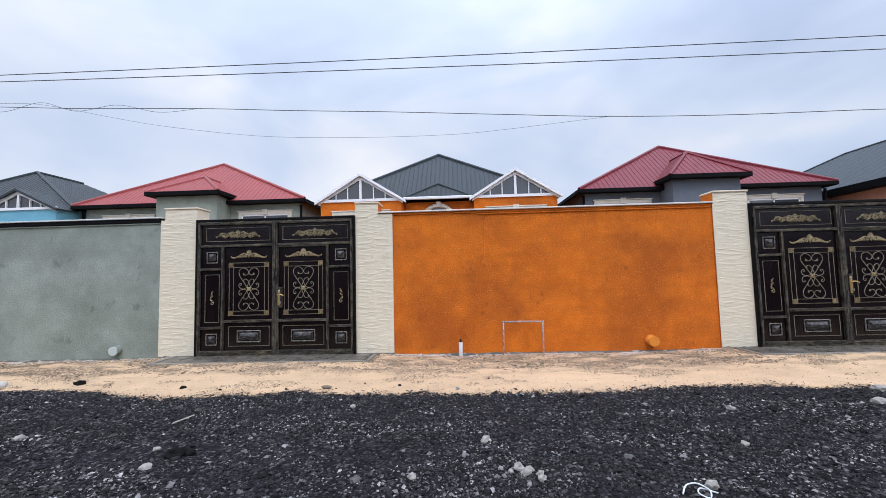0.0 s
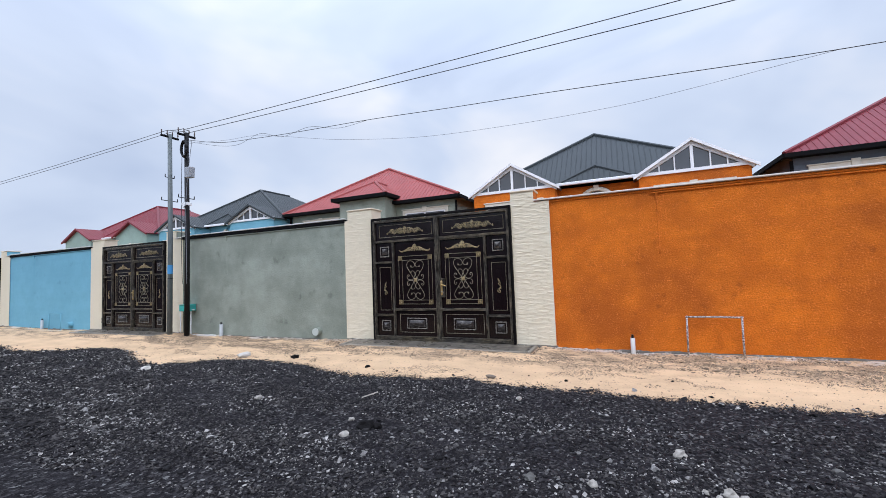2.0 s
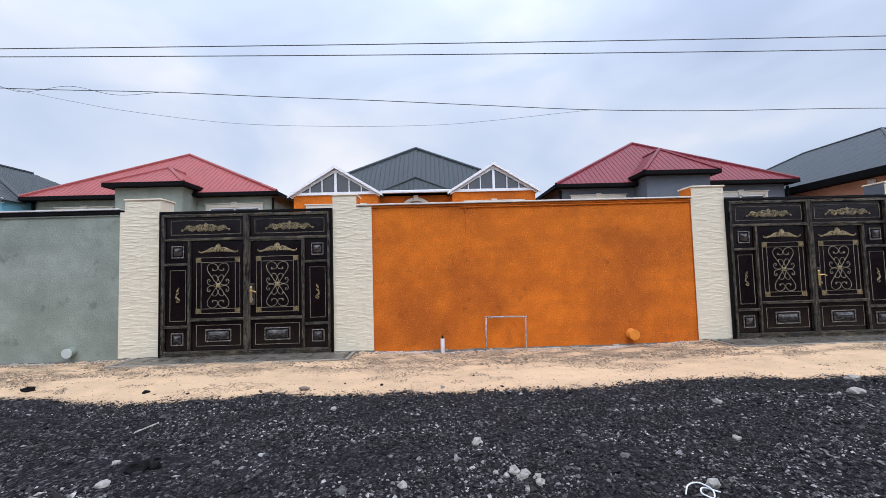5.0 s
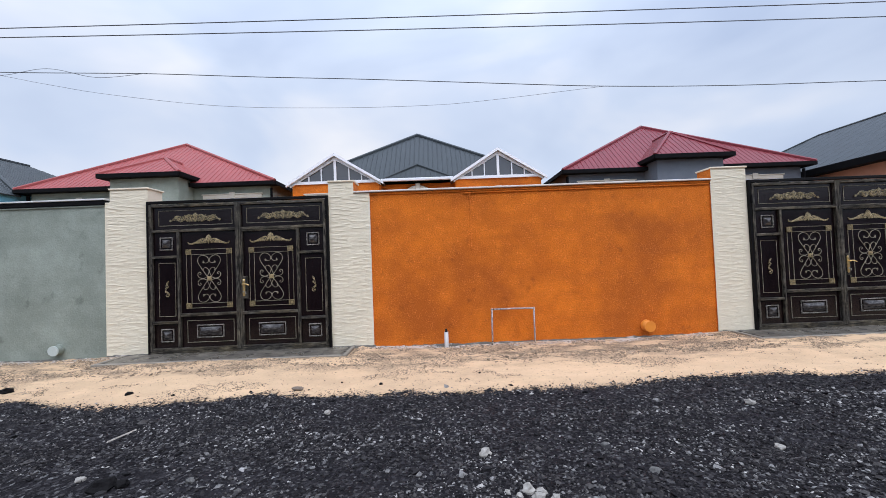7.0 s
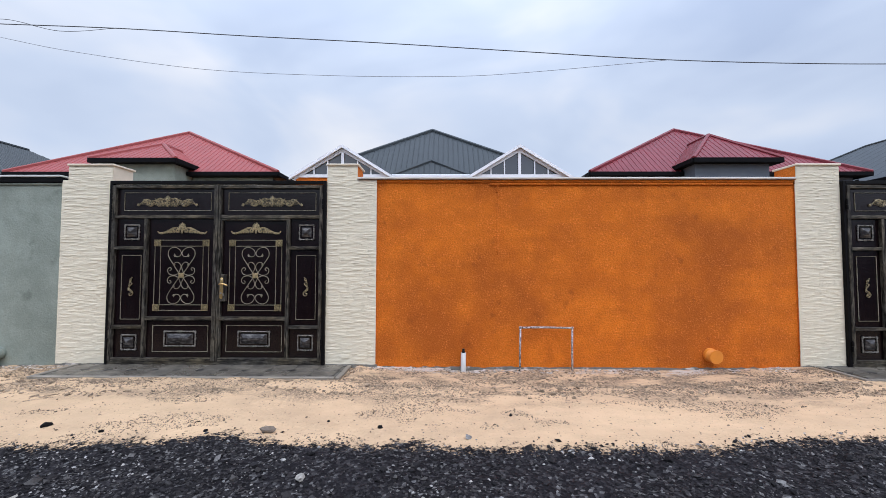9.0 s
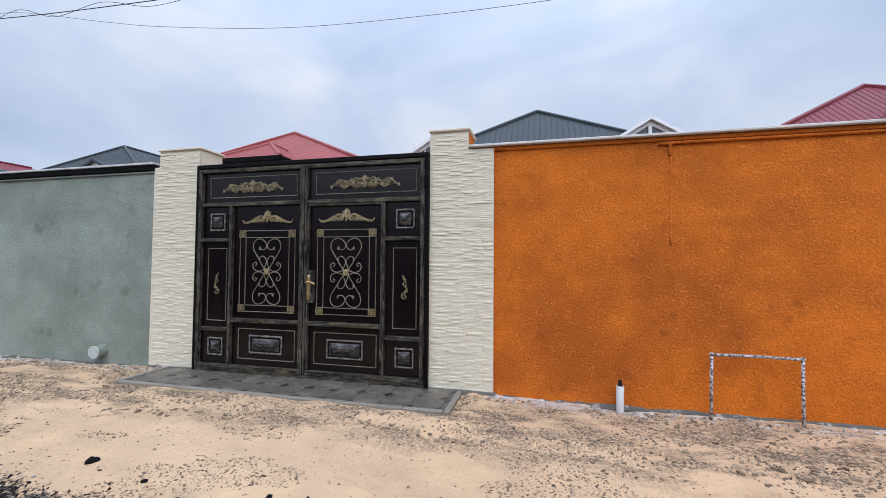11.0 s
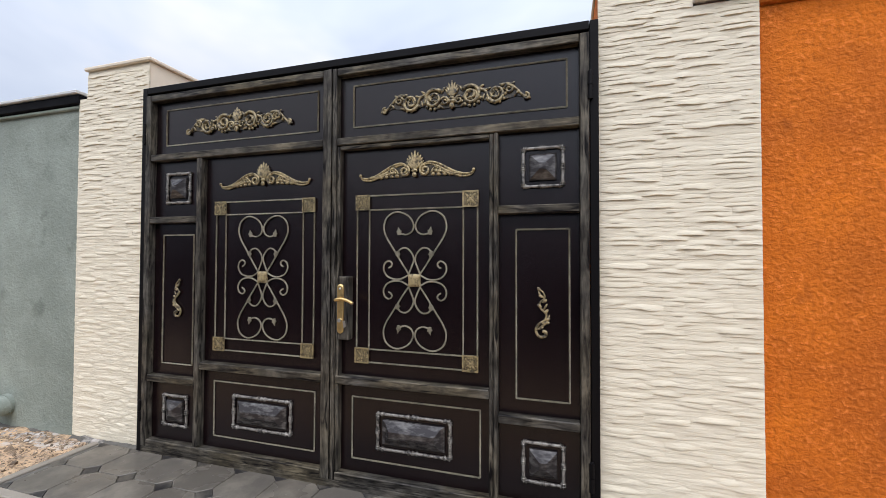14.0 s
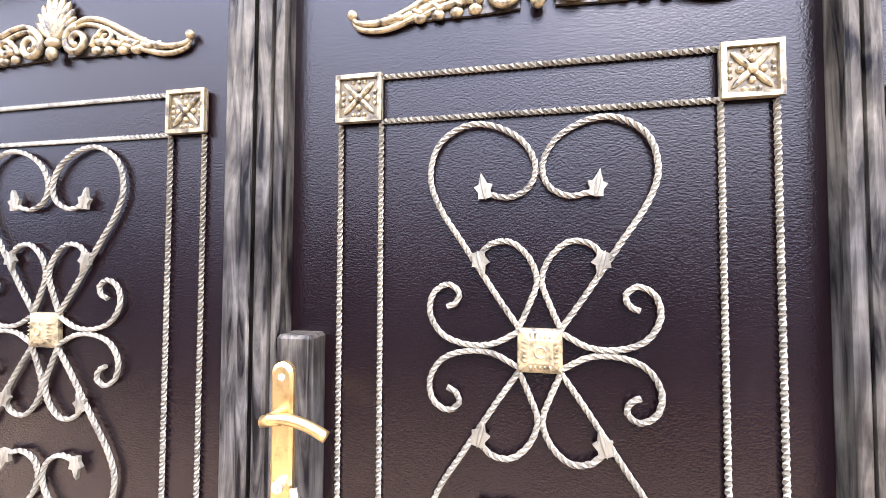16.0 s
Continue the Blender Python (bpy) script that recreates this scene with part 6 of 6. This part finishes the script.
def gable_house(cx, wall, roof, label, glazed, trim, board):
    """A house with two gabled wings and a tall pyramid roof between them."""
    h = thing("house", label, "house", (cx, 0, 0.0 if cx > -15 else -0.12), "houses behind the walls")
    far = cx < -15
    w, y0, ze, y1 = 4.62, 15.15, 4.64 if far else 4.42, 24.0
    ym = 15.85
    part("facade", Geo().box(-w + 0.10, w - 0.10, ym + 0.30, y1, -0.1, ze + 0.05), wall, h)
    ax, ay, az = -0.06, 18.6, 7.12
    zm = 4.76 if far else 4.62
    r = Geo()
    rib_face(r, [(-w, ym, zm), (w, ym, zm), (ax, ay, az)], h, roof)
    rib_face(r, [(-w, y1, zm), (-w, ym, zm), (ax, ay, az), (ax, ay + 2.4, az)], h, roof)
    rib_face(r, [(w, ym, zm), (w, y1, zm), (ax, ay + 2.4, az), (ax, ay, az)], h, roof)
    rib_face(r, [(w, y1, zm), (-w, y1, zm), (ax, ay + 2.4, az)], h, roof)
    part("roof_ribs", r, roof, h, "raised ribs of the metal sheets")["kind"] = "stuff"
    slope = (az - zm) / (ay - ym)
    d = Geo()
    dy, dz = 16.6, zm + 0.62
    rib_face(d, [(-1.3, ym - 0.02, zm + 0.02), (1.3, ym - 0.02, zm + 0.02), (0, dy - 0.3, dz)], h, roof, "porch_roof_slope")
    yk = ym + (dz - zm) / slope
    rib_face(d, [(-1.3, ym - 0.02, zm + 0.02), (0, dy - 0.3, dz), (0, yk, dz)], h, roof, "porch_roof_slope")
    rib_face(d, [(1.3, ym - 0.02, zm + 0.02), (0, dy - 0.3, dz), (0, yk, dz)], h, roof, "porch_roof_slope")
    part("porch_roof_ribs", d, roof, h)["kind"] = "stuff"
    for a, b in (((-w, ym, zm), (ax, ay, az + 0.02)), ((w, ym, zm), (ax, ay, az + 0.02)), ((ax, ay, az + 0.02), (ax, ay + 2.4, az + 0.02)), ((-1.3, ym, zm), (0, dy - 0.3, dz)), ((1.3, ym, zm), (0, dy - 0.3, dz))):
        part("ridge_cap", Geo().tube([Vector(a), Vector(b)], 0.07, 6), roof, h)
    part("gutter", Geo().cbox(-1.38, 1.38, ym - 0.10, ym, zm - 0.10, zm + 0.01, 0.02), trim, h, "white eave gutter")
    for s in (-1, 1):
        gx, half, apex_z = s * 2.95 + 0.02, 1.66, 5.40
        part("wing", Geo().box(gx - half + 0.10, gx + half - 0.10, y0 + 0.06, ym + 0.297, -0.1, ze), wall, h)
        # gable roof back to the main slope
        g = Geo()
        yb = ym + (apex_z - zm) / slope
        rib_face(g, [(gx - half - 0.06, y0 - 0.12, ze - 0.02), (gx, y0 - 0.12, apex_z + 0.06), (gx, yb, apex_z + 0.06), (gx - half - 0.06, ym + 0.1, ze - 0.02)], h, roof, "gable_roof_slope")
        rib_face(g, [(gx + half + 0.06, y0 - 0.12, ze - 0.02), (gx, y0 - 0.12, apex_z + 0.06), (gx, yb, apex_z + 0.06), (gx + half + 0.06, ym + 0.1, ze - 0.02)], h, roof, "gable_roof_slope")
        part("gable_roof_ribs", g, roof, h)["kind"] = "stuff"
        tri = [(gx - half + 0.02, ze), (gx + half - 0.02, ze), (gx, apex_z - 0.04)]
        gable = part("gable", Geo().prism(tri, y0 + 0.07, y0 + 0.12), GLASS if glazed else wall, h, "glazed triangular gable" if glazed else "plain plastered gable")
        for q in (-1, 1):
            barge = Geo()
            a, b = Vector((gx + q * (half + 0.08), ze - 0.03)), Vector((gx, apex_z + 0.07))
            dn = Vector((0, -0.10))
            barge.prism([tuple(p) for p in ((a + dn, b + dn, b, a) if q < 0 else (b + dn, a + dn, a, b))], y0 - 0.13, y0 - 0.06)
            part("bargeboard", barge, board, gable)
        if glazed:
            fr = Geo()
            fr.box(gx - half + 0.05, gx + half - 0.05, y0 + 0.0, y0 + 0.066, ze - 0.03, ze + 0.07)
            for q in (-1, 1):
                a, b = Vector((gx + q * (half - 0.03), ze + 0.0)), Vector((gx, apex_z - 0.02))
                dn = Vector((0, -0.13))
                fr.prism([tuple(p) for p in ((a + dn, b + dn, b, a) if q < 0 else (b + dn, a + dn, a, b))], y0 + 0.002, y0 + 0.064)
            part("gable_frame", fr, trim, gable, "white gable frame")
            for mx in (-0.95, -0.50, 0.0, 0.50, 0.95):
                top = apex_z - 0.06 - (apex_z - ze) * abs(mx) / half
                t = 0.045 if mx == 0 else 0.018
                part("mullion", Geo().box(gx + mx - t, gx + mx + t, y0 + 0.004, y0 + 0.062, ze + 0.06, top), trim, gable)
        house_window(h, gx - 0.98, gx + 0.98, 2.2, 3.88, y0 + 0.06)
    # arched door head between the wings
    yd = ym + 0.30
    arch = Geo()
    pts = [Vector((0.62 * math.cos(radians(a)), yd - 0.05, 3.70 + 0.62 * math.sin(radians(a)))) for a in range(0, 181, 12)]
    arch.tube([Vector((0.62, yd - 0.05, 0.4))] + pts + [Vector((-0.62, yd - 0.05, 0.4))], 0.085, 8)
    arch.cbox(-0.09, 0.09, yd - 0.15, yd - 0.01, 4.24, 4.46, 0.01)
    door = part("door", Geo().prism([(-0.56, 0.3), (0.56, 0.3)] + [(0.56 * math.cos(radians(a)), 3.70 + 0.56 * math.sin(radians(a))) for a in range(0, 181, 15)], yd - 0.02, yd - 0.004), GLASS, h, "glazed arched door")
    part("surround", arch, TRIM_STONE, door, "moulded cream arch")
    part("downpipe", Geo().tube([(-1.44, ym + 0.2, ze), (-1.44, ym + 0.2, 0.0)], 0.045, 8), wall, h)
    return h


hip_house(-10.75, GREYGREEN, ROOF_RED, 0.42, (-0.45, 19.1, 7.20), 0.90, "grey-green house with a red ribbed metal roof")
hip_house(9.80, BLUEGREY, ROOF_WINE, -0.38, (-0.28, 18.7, 7.16), 1.22, "blue-grey house with a wine-red metal roof")
gable_house(-0.56, ORANGE, ROOF_DARK, "orange house with white glazed gables and graphite roof", True, WHITE_FRAME, WHITE_FRAME)
gable_house(-20.2, BLUE, ROOF_DARK, "blue house with glazed gables and graphite roof", True, WHITE_FRAME, ROOF_DARK)
gable_house(-30.4, PALEGREEN, ROOF_WINE, "pale green house with plain gables and dark red roof", False, WHITE_FRAME, ROOF_WINE)


def long_house():
    """The deep house on the far right, under a plain hipped roof whose ridge runs away from the street."""
    h = thing("house", "peach house with a large plain graphite metal roof", "house", (20.1, 0, 0), "houses behind the walls")
    w, y0, y1, ze, zr, r0, r1 = 5.1, 12.4, 26.0, 4.50, 7.22, 17.4, 21.2
    part("facade", Geo().box(-w + 0.45, w - 0.45, y0 + 0.45, y1 - 0.45, -0.1, ze + 0.02), PEACH, h)
    ribs = Geo()
    for poly in ([(-w, y0, ze), (w, y0, ze), (0, r0, zr)], [(-w, y1, ze), (-w, y0, ze), (0, r0, zr), (0, r1, zr)], [(w, y0, ze), (w, y1, ze), (0, r1, zr), (0, r0, zr)], [(w, y1, ze), (-w, y1, ze), (0, r1, zr)]):
        rib_face(ribs, poly, h, ROOF_DARK, step=0.55, h=0.008)
    part("roof_ribs", ribs, ROOF_DARK, h, "raised ribs of the metal sheets")["kind"] = "stuff"
    for a, b in (((-w, y0, ze), (0, r0, zr)), ((w, y0, ze), (0, r0, zr)), ((0, r0, zr), (0, r1, zr)), ((-w, y1, ze), (0, r1, zr)), ((w, y1, ze), (0, r1, zr))):
        part("ridge_cap", Geo().tube([Vector(a), Vector(b)], 0.06, 6), ROOF_DARK, h)
    f = Geo()
    fascia(f, [(-w, y1), (-w, y0), (w, y0), (w, y1)], ze - 0.24, ze + 0.015)
    f.box(-w, w, y0 + 0.005, y1, ze - 0.23, ze - 0.19)
    part("fascia", f, DARK_TRIM, h, "black eave boards")
    # plain white box below the eave, use unknown; it gives no light
    part("lamp", Geo().cbox(-w + 0.33, -w + 0.44, 13.7, 13.9, ze - 0.42, ze - 0.30, 0.01), WHITE_PVC, h, "small plain white box under the eave")


long_house()
